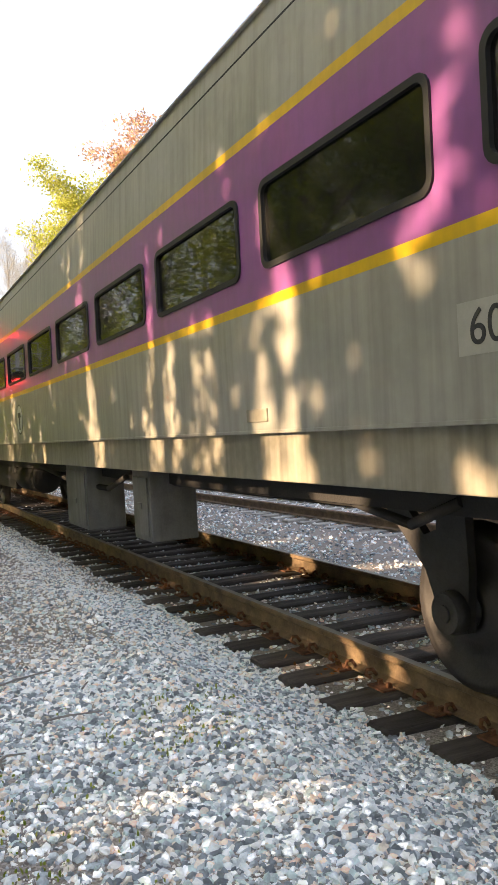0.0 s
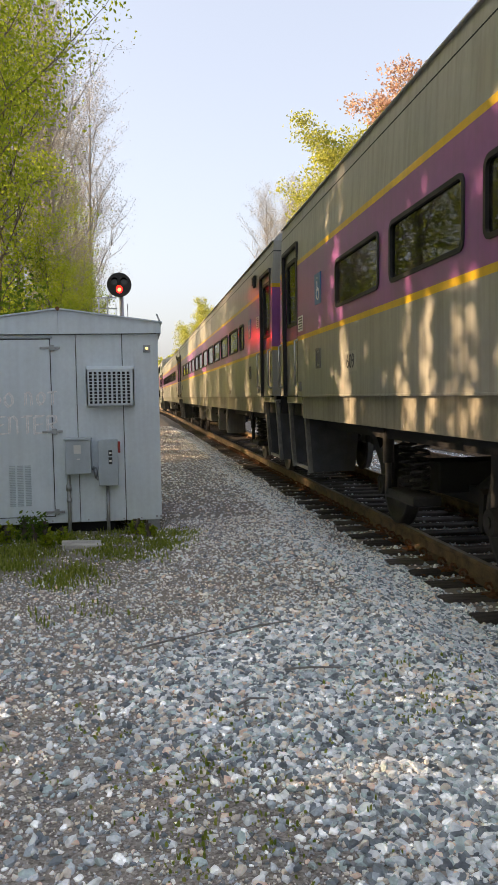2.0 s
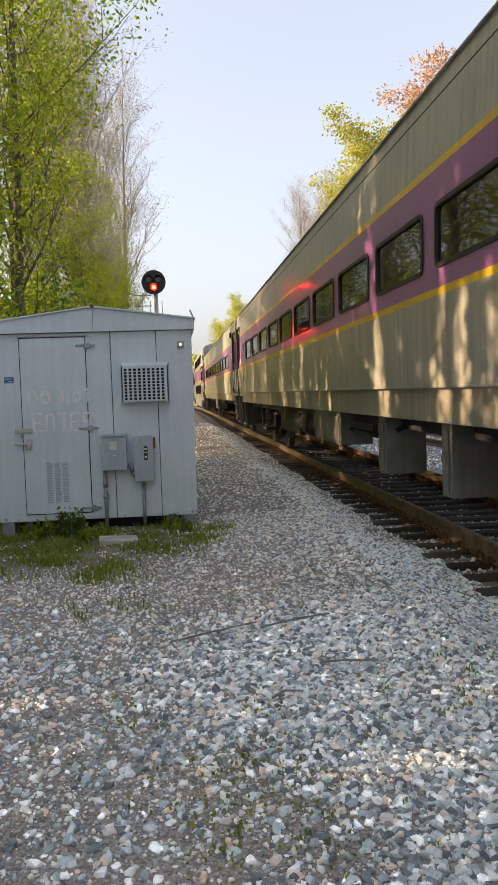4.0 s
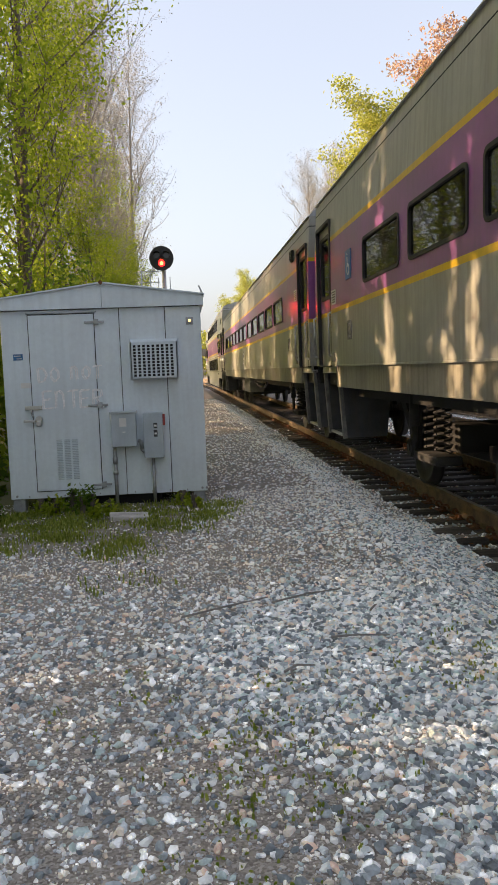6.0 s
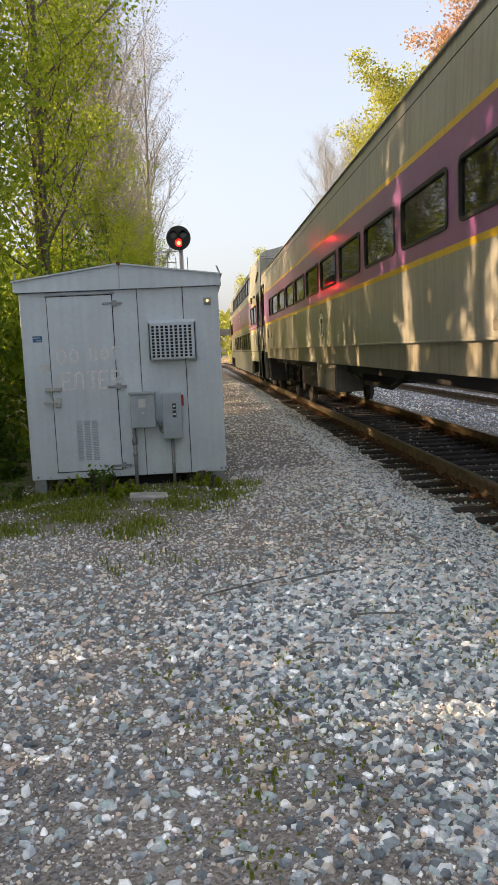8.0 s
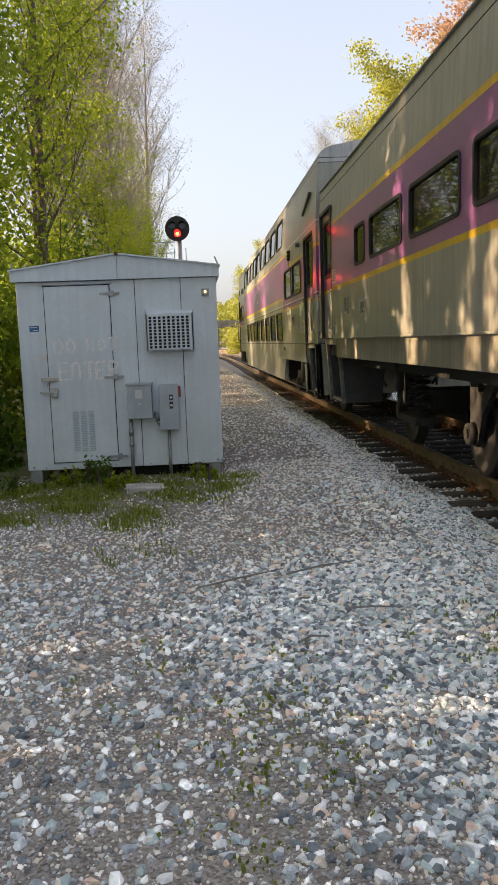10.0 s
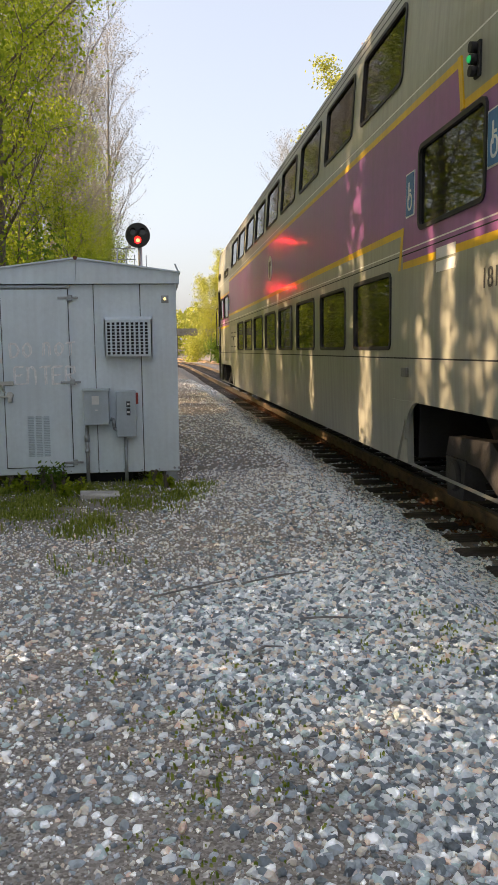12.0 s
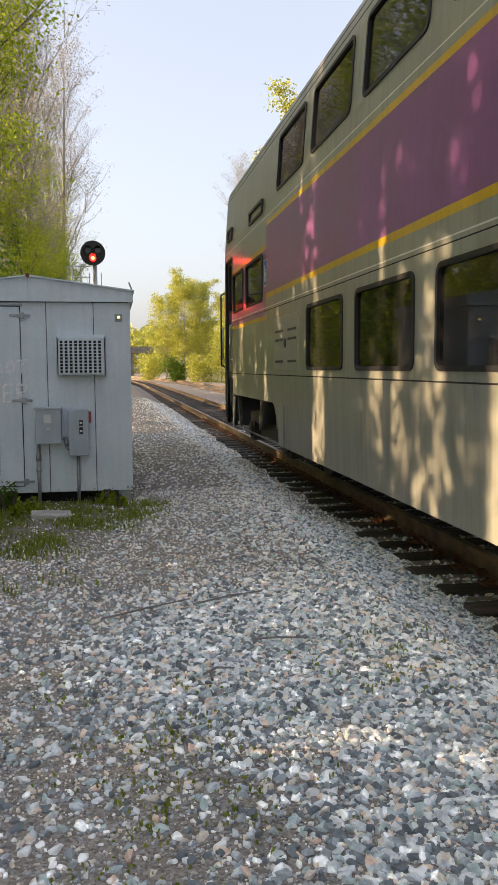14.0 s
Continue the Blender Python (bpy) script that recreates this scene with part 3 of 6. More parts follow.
def shell(name, length, levels, windows, mats, parent, label, ends=True, paint=None, cuts=()):
    """A hollow car body. levels: (z, half width, material of the band up to the next level). windows: openings (y0, y1, z0, z1)."""
    zs = [l[0] for l in levels]
    ys = sorted({0.0, length, *cuts, *[w for o in windows for w in o[:2]], *[k * 3.0 for k in range(1, int(length / 3))]})
    zz = sorted({*zs, *[w for o in windows for w in o[2:]]})
    def width(z):
        for (z0, w0, _), (z1, w1, _) in zip(levels[:-1], levels[1:]):
            if z0 <= z <= z1 + 1e-9:
                return w0 + (w1 - w0) * (z - z0) / (z1 - z0)
        return levels[-1][1]
    def band(z):
        return [l[2] for l in levels if l[0] <= z][-1]
    vs, fs, idx, smooth = [], [], [], []
    def vert(x, y, z):
        vs.append((x, y, z))
        return len(vs) - 1
    for s_ in (-1, 1):
        grid = {(i, j): vert(s_ * width(z), y, z) for i, y in enumerate(ys) for j, z in enumerate(zz)}
        for i in range(len(ys) - 1):
            for j in range(len(zz) - 1):
                ym, zm = (ys[i] + ys[i + 1]) / 2, (zz[j] + zz[j + 1]) / 2
                if any(o[0] < ym < o[1] and o[2] < zm < o[3] for o in windows):
                    continue
                q = (grid[i, j], grid[i + 1, j], grid[i + 1, j + 1], grid[i, j + 1])
                fs.append(q[::-1] if s_ > 0 else q[::-1][::-1])
                idx.append(paint(ym, zm, band(zm)) if paint else band(zm))
        for o in windows:      # reveals
            y0, y1, z0, z1 = o
            d = 0.06
            c = [(y0, z0), (y1, z0), (y1, z1), (y0, z1)]
            a_ = [vert(s_ * width(z), y, z) for y, z in c]
            b_ = [vert(s_ * (width(z) - d), y, z) for y, z in c]
            for k in range(4):
                fs.append((a_[k], a_[(k + 1) % 4], b_[(k + 1) % 4], b_[k]))
                idx.append(band((z0 + z1) / 2))
    top_z, top_w = levels[-1][0], levels[-1][1]
    # ends, floor and roof
    for y in ((0.0, length) if ends else ()):
        for j in range(len(zz) - 1):
            a_ = [vert(-width(zz[j]), y, zz[j]), vert(width(zz[j]), y, zz[j]), vert(width(zz[j + 1]), y, zz[j + 1]), vert(-width(zz[j + 1]), y, zz[j + 1])]
            fs.append(tuple(a_) if y == 0 else tuple(a_[::-1]))
            zm = (zz[j] + zz[j + 1]) / 2
            idx.append(paint(y, zm, band(zm)) if paint else band(zm))
    for z, w in (((top_z, top_w),) if paint else ((zz[0], width(zz[0])), (top_z, top_w))):
        fs.append((vert(-w, 0, z), vert(w, 0, z), vert(w, length, z), vert(-w, length, z)))
        idx.append(band(z) if z == zz[0] else levels[-1][2])
    ob = mesh_ob(name, vs, fs, mats, idx)
    bm = bmesh.new()
    bm.from_mesh(ob.data)
    bmesh.ops.remove_doubles(bm, verts=bm.verts, dist=0.0005)
    bm.to_mesh(ob.data)
    bm.free()
    ob.parent = parent
    if label:
        ob["label"] = label
    return ob, width


def window_pane(parent, y0, y1, z0, z1, w0, w1, protos, key, both=True, r=0.085, fw=0.036):
    """A framed pane on each side wall; w0, w1: half width of the wall at its foot and head."""
    if key not in protos:
        L, H = y1 - y0, z1 - z0
        bm = bmesh.new()
        add_ring(bm, rounded(-L / 2, L / 2, -H / 2, H / 2, r), rounded(-L / 2 + fw, L / 2 - fw, -H / 2 + fw, H / 2 - fw, max(0.02, r - 0.03)), "x", -0.012, 0.05)
        frame_ob = part("window_frame", bm, M_RUBBER, None)
        bm = bmesh.new()
        add_prism(bm, rounded(-L / 2 + fw * 0.6, L / 2 - fw * 0.6, -H / 2 + fw * 0.6, H / 2 - fw * 0.6, 0.04), "x", 0.012, 0.02)
        glass = part("pane", bm, M_GLASS, None)
        protos[key] = (frame_ob.data, glass.data)
        bpy.data.objects.remove(frame_ob), bpy.data.objects.remove(glass)
    fd, gd = protos[key]
    lean = math.atan2(w1 - w0, z1 - z0)
    for s_ in ((-1, 1) if both else (-1,)):
        m = Matrix.Translation((s_ * (w0 + w1) / 2, (y0 + y1) / 2, (z0 + z1) / 2)) @ (pose(0, 0, 0, 0, math.degrees(-lean), 0) if s_ < 0 else pose(0, 0, 0, 0, math.degrees(-lean), 180))
        f_ = new("window", fd)
        f_.parent, f_.matrix_basis = parent, m
        g_ = new("pane", gd)
        g_.parent = f_


def wheelset_mesh():
    bm = bmesh.new()
    for s_ in (-1, 1):
        x = s_ * GAUGE / 2
        prof = [(0.0, 0.10), (0.075, 0.10), (0.08, 0.16), (0.03, 0.19), (0.025, 0.36), (0.06, 0.40), (0.065, 0.455), (-0.03, 0.46), (-0.035, 0.485), (-0.065, 0.48), (-0.065, 0.40), (-0.02, 0.36), (-0.02, 0.19), (-0.06, 0.15)]
        seg = 28
        rings = []
        for k in range(seg):
            t = 2 * math.pi * k / seg
            rings.append([bm.verts.new((x + s_ * px, r * math.cos(t), r * math.sin(t))) for px, r in prof])
        for k in range(seg):
            a_, b_ = rings[k], rings[(k + 1) % seg]
            for i in range(len(prof)):
                j = (i + 1) % len(prof)
                f = bm.faces.new((a_[i], a_[j], b_[j], b_[i]))
                f.smooth = True
    add_cyl(bm, (-0.88, 0, 0), (0.88, 0, 0), 0.085, seg=14)
    for s_ in (-1, 1):
        for k in range(3):
            t = 2 * math.pi * k / 3
            p = Vector((s_ * 0.88, 0.05 * math.cos(t), 0.05 * math.sin(t)))
            add_cyl(bm, p, p + Vector((s_ * 0.02, 0, 0)), 0.014, seg=6)
    return bm


WHEEL_DATA = []


def wheelset(parent, y):
    if not WHEEL_DATA:
        ob = part("wheelset", wheelset_mesh(), M_WHEEL, parent)
        WHEEL_DATA.append(ob.data)
    else:
        ob = new("wheelset", WHEEL_DATA[0])
        ob.parent = parent
    ob.matrix_basis = Matrix.Translation((0, y, 0.46))
    return ob


TRUCK_DATA = {}
AXLE = 1.45       # half the wheelbase


def truck(parent, yc):
    """Frames, springs and boxes of a four-wheeled truck; wheelsets apart. Returns the wheelsets."""
    if not TRUCK_DATA:
        bm = bmesh.new()
        add_box(bm, -0.95, 0.95, -0.25, 0.25, 0.55, 0.85, 0.02)
        for s_ in (-1, 1):
            poly = [(-1.6, 0.66), (-1.5, 0.76), (-0.75, 0.78), (-0.4, 0.62), (0.4, 0.62), (0.75, 0.78), (1.5, 0.76), (1.6, 0.66), (0.9, 0.64), (0.6, 0.46), (-0.6, 0.46), (-0.9, 0.64)]
            add_prism(bm, poly, "x", s_ * 0.60 - 0.05, s_ * 0.60 + 0.05)
        TRUCK_DATA["truck_frame"] = part("truck_frame", bm, M_BLACK, parent, "grimy cast steel truck frame")
        for s_ in (-1, 1):
            for e_, nm in ((-1, "a"), (1, "b")):
                yw = e_ * AXLE
                bm = bmesh.new()
                arm = [(0.98, 1.17), (0.70, 1.17), (0.30, 0.86), (0.16, 0.90), (0.16, 1.17), (-0.14, 1.17), (-0.16, 0.70), (-0.12, 0.36), (0.05, 0.32), (0.16, 0.40), (0.30, 0.66)]
                x0 = s_ * 0.90
                add_prism(bm, [(yw + e_ * 0.8 * p, q) for p, q in arm], "x", x0 - 0.025, x0 + 0.03)
                add_cyl(bm, (x0 + s_ * 0.02, yw, 0.46), (x0 + s_ * 0.10, yw, 0.46), 0.125, 0.11, seg=18)
                add_cyl(bm, (x0 + s_ * 0.10, yw, 0.46), (x0 + s_ * 0.115, yw, 0.46), 0.05, seg=12)
                TRUCK_DATA["axle_arm" + nm + str(s_)] = part("axle_arm", bm, M_TRUCK, parent, "forked axle arm with round bearing cap")
            for yy in (-0.17, 0.17):
                bm = bmesh.new()
                pts = [(s_ * 1.10 + 0.085 * math.cos(k * 0.9), yy + 0.085 * math.sin(k * 0.9), 0.56 + 0.011 * k) for k in range(48)]
                for p, q in zip(pts[:-1], pts[1:]):
                    add_cyl(bm, p, q, 0.017, seg=5, caps=False)
                TRUCK_DATA["spring%d%.2f" % (s_, yy)] = part("spring", bm, M_TRUCK, parent)
            bm = bmesh.new()
            add_cyl(bm, (s_ * 1.22, 0.45, 1.18), (s_ * 1.22, 0.45, 0.80), 0.055, seg=10)
            add_cyl(bm, (s_ * 1.22, 0.45, 0.80), (s_ * 1.22, 0.45, 0.48), 0.035, seg=10)
            add_box(bm, s_ * 1.1 - 0.14, s_ * 1.1 + 0.14, -0.36, 0.52, 0.44, 0.54, 0.02)
            TRUCK_DATA["damper" + str(s_)] = part("damper", bm, M_TRUCK, parent)
            for e_ in (-1, 1):
                yy = AXLE * e_
                bm = bmesh.new()
                add_prism(bm, [(yy - e_ * 0.62, 0.30), (yy - e_ * 0.53, 0.28), (yy - e_ * 0.49, 0.62), (yy - e_ * 0.57, 0.66)], "x", s_ * 0.76 - 0.06, s_ * 0.76 + 0.06)
                TRUCK_DATA["brake_shoe%d%d" % (s_, e_)] = part("brake_shoe", bm, M_BLACK, parent)
        for o in TRUCK_DATA.values():
            o.matrix_basis = Matrix.Translation((0, yc, 0))
    else:
        for nm, o in TRUCK_DATA.items():
            q = new(o.name.split('.')[0], o.data)
            if 'label' in o:
                q['label'] = o['label']
            q.parent = parent
            q.matrix_basis = Matrix.Translation((0, yc, 0))
    return [wheelset(parent, yc - AXLE), wheelset(parent, yc + AXLE)]


def flat_text(name, text, size, mat, parent, m):
    cu = bpy.data.curves.new(name, "FONT")
    cu.body, cu.size, cu.extrude, cu.align_x, cu.align_y = text, size, 0.001, "CENTER", "CENTER"
    tmp = new(name, cu)
    me = bpy.data.meshes.new_from_object(tmp)
    bpy.data.objects.remove(tmp)
    me.materials.clear()
    me.materials.append(mat)
    ob = new(name, me)
    ob.parent = parent
    ob.matrix_basis = m
    return ob


def on_side(y, z, w, out=0.004):
    """A flat thing's pose on the side wall that faces the path (its x runs towards the near end)."""
    return Matrix(((0, 0, -1, -w - out), (-1, 0, 0, y), (0, 1, 0, z), (0, 0, 0, 1)))


M_DECAL = material("dark_grey_decal", (0.045, 0.045, 0.045), 0.5, var=0.3, scale=30, bump=0)
M_PATCH = material("paler_grey_patch", (0.40, 0.39, 0.34), 0.45, var=0.1, scale=9, bump=0.02)

FIRST_WINDOWS = [(2.353 + 1.887 * k, 3.939 + 1.887 * k) for k in range(12)]
SECOND_WINDOWS = [(3.408, 4.065)] + [(4.388 + 1.887 * k, 5.965 + 1.887 * k) for k in range(11)]
THIRD_WINDOWS = [(3.455 + 1.868 * k, 5.037 + 1.868 * k) for k in range(11)] + [(24.0, 24.65)]
FIRST_BOXES = [(8.68, 9.20, 0.52), (11.05, 12.10, 0.42)]
SECOND_BOXES = [(8.0, 8.25, 0.55), (10.1, 10.4, 0.55), (12.5, 14.5, 0.72)]
THIRD_BOXES = [(14.0, 16.2, 0.70)]
PROTOS = {}


def end_door(parent, y0, y1, z0, z1, w, toward):
    """Recessed vestibule door with its window and grab rails."""
    bm = bmesh.new()
    add_ring(bm, rounded(y0 - 0.02, y1 + 0.02, z0 - 0.02, z1 + 0.02, 0.06), rounded(y0 + 0.03, y1 - 0.03, z0, z1 - 0.03, 0.04), "x", -w + 0.0, -w + 0.05)
    part("door_frame", bm, M_RUBBER, parent)
    door = None
    zs = [(z0 - 0.1, 2.222, 0), (2.225, 2.285, 2), (2.288, 3.225, 1), (3.228, 3.288, 2), (3.291, z1, 0)]
    yw0, yw1, zw0, zw1 = y0 + 0.26, y1 - 0.16, 2.50, 3.36
    for za, zb, k in zs:
        cuts = sorted({za, zb, *[c for c in (zw0, zw1) if za < c < zb]})
        for a_, b_ in zip(cuts[:-1], cuts[1:]):
            mid = (a_ + b_) / 2
            for p, q in ([(y0, y1)] if not zw0 < mid < zw1 else [(y0, yw0), (yw1, y1)]):
                if door is None:
                    bm = bmesh.new()
                    add_box(bm, -w + 0.055, -w + 0.09, p, q, a_, b_)
                    door = part("door", bm, M_GREY, parent, "sliding vestibule door in grey, purple and yellow")
                else:
                    bm = bmesh.new()
                    add_box(bm, -w + 0.055, -w + 0.09, p, q, a_, b_)
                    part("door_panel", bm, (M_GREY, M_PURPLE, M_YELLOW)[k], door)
    bm = bmesh.new()
    add_ring(bm, rounded(yw0 - 0.03, yw1 + 0.03, zw0 - 0.03, zw1 + 0.03, 0.08), rounded(yw0 + 0.02, yw1 - 0.02, zw0 + 0.02, zw1 - 0.02, 0.06), "x", -w + 0.04, -w + 0.075)
    part("window_frame", bm, M_RUBBER, door)
    bm = bmesh.new()
    add_box(bm, -w + 0.06, -w + 0.07, yw0, yw1, zw0, zw1)
    part("pane", bm, M_GLASS, door)
    for yy in (y0 - 0.07, y1 + 0.07):
        bm = bmesh.new()
        add_pipe(bm, [(-w, yy, 1.62), (-w - 0.05, yy, 1.65), (-w - 0.05, yy, 2.22), (-w, yy, 2.25)], 0.014)
        part("grab_rail", bm, M_STEEL, parent)
    return door


def steps(parent, y0, y1, w, z_top, z_bot):
    """A step well set back under the sill: two leaning side plates with bright edges, treads and a dark back."""
    w0, w1 = w - 0.09, w - 0.15
    cheek = [(-w0, z_top), (-w1, z_bot + 0.02), (-w1 + 0.05, z_bot), (-w1 + 0.62, z_bot), (-w1 + 0.72, z_top)]
    for a_, b_, e_ in ((y0 - 0.03, y0, y0 - 0.03), (y1, y1 + 0.03, y1)):
        bm = bmesh.new()
        add_prism(bm, cheek, "y", a_, b_)
        cheek_ob = part("step_cheek", bm, M_CHEEK, parent, "dark steel side of the step well")
        bm = bmesh.new()
        add_prism(bm, [(-w0 - 0.02, z_top), (-w1 - 0.02, z_bot - 0.01), (-w1 + 0.035, z_bot - 0.01), (-w0 + 0.03, z_top)], "y", e_ - 0.03, e_ + 0.06)
        part("edge_trim", bm, M_STEP, cheek_ob, "worn bare metal edge")
    bm = bmesh.new()
    add_box(bm, -w0 - 0.03, -w0 + 0.06, y0 - 0.05, y1 + 0.05, z_top - 0.03, z_top + 0.02, 0.006)
    part("threshold", bm, M_STEEL, parent)
    for k in range(3):
        bm = bmesh.new()
        z = z_bot + 0.01 + k * (z_top - z_bot) / 3.2
        x = -w1 + 0.02 + 0.20 * k
        add_box(bm, x, x + 0.28, y0, y1, z, z + 0.03, 0.006)
        add_box(bm, x + 0.25, x + 0.28, y0, y1, z, z + (z_top - z_bot) / 3.2, 0)
        tread = part("step", bm, M_CHEEK, parent)
        bm = bmesh.new()
        add_box(bm, x - 0.012, x + 0.03, y0, y1, z - 0.005, z + 0.036, 0.004)
        part("nosing", bm, M_STEEL, tread)


def coach_end(parent, y, s_, top):
    """Diaphragm, corner posts and buffer gear at one end; s_: -1 at y = 0, 1 at the far end."""
    bm = bmesh.new()
    y1 = y + s_ * 0.26
    for x0, x1, z0, z1 in ((-0.62, -0.46, 1.2, 3.5), (0.46, 0.62, 1.2, 3.5), (-0.62, 0.62, 3.5, 3.66), (-0.62, 0.62, 1.1, 1.22)):
        add_box(bm, x0, x1, min(y, y1), max(y, y1), z0, z1, 0.02)
    part("diaphragm", bm, M_RUBBER, parent, "black rubber gangway diaphragm")
    bm = bmesh.new()
    add_box(bm, -0.46, 0.46, min(y, y + s_ * 0.02), max(y, y + s_ * 0.02), 1.25, 3.5)
    part("end_door", bm, M_INNER, parent)
    bm = bmesh.new()
    add_box(bm, -0.16, 0.16, min(y, y + s_ * 0.28), max(y, y + s_ * 0.28), 0.72, 1.02, 0.03)
    part("coupler", bm, M_BLACK, parent)
    bm = bmesh.new()
    add_pipe(bm, [(-0.5, y, 1.05), (-0.5, y + s_ * 0.16, 0.75), (-0.45, y + s_ * 0.28, 0.62)], 0.025, 6)
    part("brake_hose", bm, M_BLACK, parent)
    bm = bmesh.new()
    add_pipe(bm, [(-0.7, y, 1.05), (-0.72, y + s_ * 0.16, 0.68), (-0.66, y + s_ * 0.28, 0.58)], 0.025, 6)
    part("brake_hose", bm, M_BLACK, parent)
    bm = bmesh.new()
    add_pipe(bm, [(0.5, y, 1.05), (0.5, y + s_ * 0.16, 0.75), (0.45, y + s_ * 0.28, 0.62)], 0.025, 6)
    part("brake_hose", bm, M_BLACK, parent)


BENCH = []


def bench(parent, x0, x1, y, z):
    if not BENCH:
        bm = bmesh.new()
        h_ = (x1 - x0) / 2
        add_prism(bm, [(0, 0), (0.65, 0), (0.65, 0.42), (0.17, 0.44), (0.12, 1.05), (0, 1.05)], "x", -h_, h_)
        ob = part("seat", bm, M_INNER, parent)
        BENCH.append(ob.data)
    else:
        ob = new("seat", BENCH[0])
        ob.parent = parent
    ob.matrix_basis = Matrix.Translation(((x0 + x1) / 2, y, z))


def coach(numbers, number, emblem, sign, COACH_LEN, COACH_WINDOWS, boxes, near_truck=4.5):
    """A single-level coach; returns it and its wheelsets."""
    car = empty("passenger_coach", "grey single-level passenger coach with purple band and yellow stripes", "railway coach", "coaches of the train")
    lv = [(1.50, SIDE, 0), (2.225, SIDE, 2), (2.285, SIDE, 1), (3.225, SIDE - 0.012, 2), (3.288, SIDE - 0.015, 0), (3.785, SIDE - 0.045, 3),
          (3.80, SIDE - 0.046, 0), (3.955, SIDE - 0.062, 4), (4.02, SIDE - 0.10, 4), (4.07, SIDE - 0.17, 4), (4.14, SIDE - 0.42, 4), (4.20, SIDE - 0.95, 4)]
    inset = 0.028
    door_w = [(0.18, 1.24), (COACH_LEN - 1.28, COACH_LEN - 0.20)]
    wins = [(a_ + inset, b_ - inset, 2.435 + inset, 2.955 - inset) for a_, b_ in COACH_WINDOWS] + [(a_, b_, 1.50, 3.54) for a_, b_ in door_w]
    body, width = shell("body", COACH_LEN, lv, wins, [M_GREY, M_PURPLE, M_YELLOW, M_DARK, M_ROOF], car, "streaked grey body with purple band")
    for a_, b_ in COACH_WINDOWS:
        window_pane(car, a_, b_, 2.435, 2.955, SIDE - 0.002, SIDE - 0.006, PROTOS, round(b_ - a_, 2))
    bm = bmesh.new()
    add_box(bm, -SIDE + 0.045, SIDE - 0.045, 1.25, COACH_LEN - 1.35, 1.195, 1.497, 0.008)
    part("skirt", bm, M_SKIRT, car, "stained buff side sill")
    bm = bmesh.new()
    add_box(bm, -SIDE - 0.006, -SIDE + 0.05, 1.3, COACH_LEN - 1.3, 1.485, 1.505, 0.003)
    part("sill_lip", bm, M_GREY, car)
    bm = bmesh.new()
    add_box(bm, -1.25, 1.25, 0.1, COACH_LEN - 0.1, 1.05, 1.21)
    add_box(bm, -1.45, 1.45, 0.05, COACH_LEN - 0.05, 1.21, 1.5)
    part("underframe", bm, M_BLACK, car)
    bm = bmesh.new()
    add_box(bm, -1.35, 1.35, 1.5, COACH_LEN - 1.5, 1.55, 1.57)
    part("cabin_floor", bm, M_INNER, car)
    for k in range(12):       # rows of seats seen dimly
        for x0, x1 in ((-1.4, -0.35), (0.35, 1.4)):
            bench(car, x0, x1, 3.2 + 1.75 * k, 1.57)
    for (a_, b_), t in zip(door_w, (-1, 1)):
        end_door(car, a_, b_, 1.50, 3.54, SIDE, t)
        steps(car, a_, b_, SIDE, 1.42, 0.46)
    coach_end(car, 0.0, -1, 3.9)
    coach_end(car, COACH_LEN, 1, 3.9)
    for y0, y1, z0 in boxes:
        bm = bmesh.new()
        add_box(bm, -SIDE + 0.16, -SIDE + 0.62, y0, y1, z0, 1.19, 0.012)
        add_box(bm, -SIDE + 0.145, -SIDE + 0.16, y0 + 0.05, y1 - 0.05, z0 + 0.05, 1.12, 0.004)
        add_box(bm, -SIDE + 0.13, -SIDE + 0.15, (y0 + y1) / 2 - 0.06, (y0 + y1) / 2 + 0.06, z0 + 0.3, z0 + 0.36, 0.004)
        part("equipment_box", bm, M_BOXGREY, car, "grey underfloor equipment locker")
    bm = bmesh.new()
    add_cyl(bm, (-1.0, 15.7, 0.86), (-1.0, 18.6, 0.86), 0.26, seg=20)
    for yy in (15.7, 18.6):
        bmesh.ops.create_uvsphere(bm, u_segments=20, v_segments=10, radius=0.26, matrix=Matrix.Translation((-1.0, yy, 0.86)) @ Matrix.Diagonal((1, 0.45, 1, 1)))
    part("air_tank", bm, M_BLACK, car)
    bm = bmesh.new()
    add_box(bm, -1.25, 0.95, 17.4, 20.2, 0.62, 1.1, 0.02)
    part("battery_box", bm, M_BLACK, car)
    bm = bmesh.new()
    add_pipe(bm, [(-1.25, 4.6, 1.12), (-1.25, 5.0, 0.98), (-1.2, 5.6, 1.05), (-1.2, 10.8, 1.06)], 0.03, 6)
    part("pipe", bm, M_BLACK, car)
    bm = bmesh.new()
    add_pipe(bm, [(-1.3, 9.9, 1.08), (-1.3, 10.6, 0.93), (-1.3, 12.2, 0.93), (-1.25, 14.8, 1.1)], 0.035, 6)
    part("pipe", bm, M_BLACK, car)
    # small fittings on the side
    bm = bmesh.new()
    add_box(bm, -SIDE - 0.012, -SIDE + 0.01, 5.86, 6.14, 1.555, 1.635, 0.006)
    part("side_vent", bm, M_SKIRT, car)
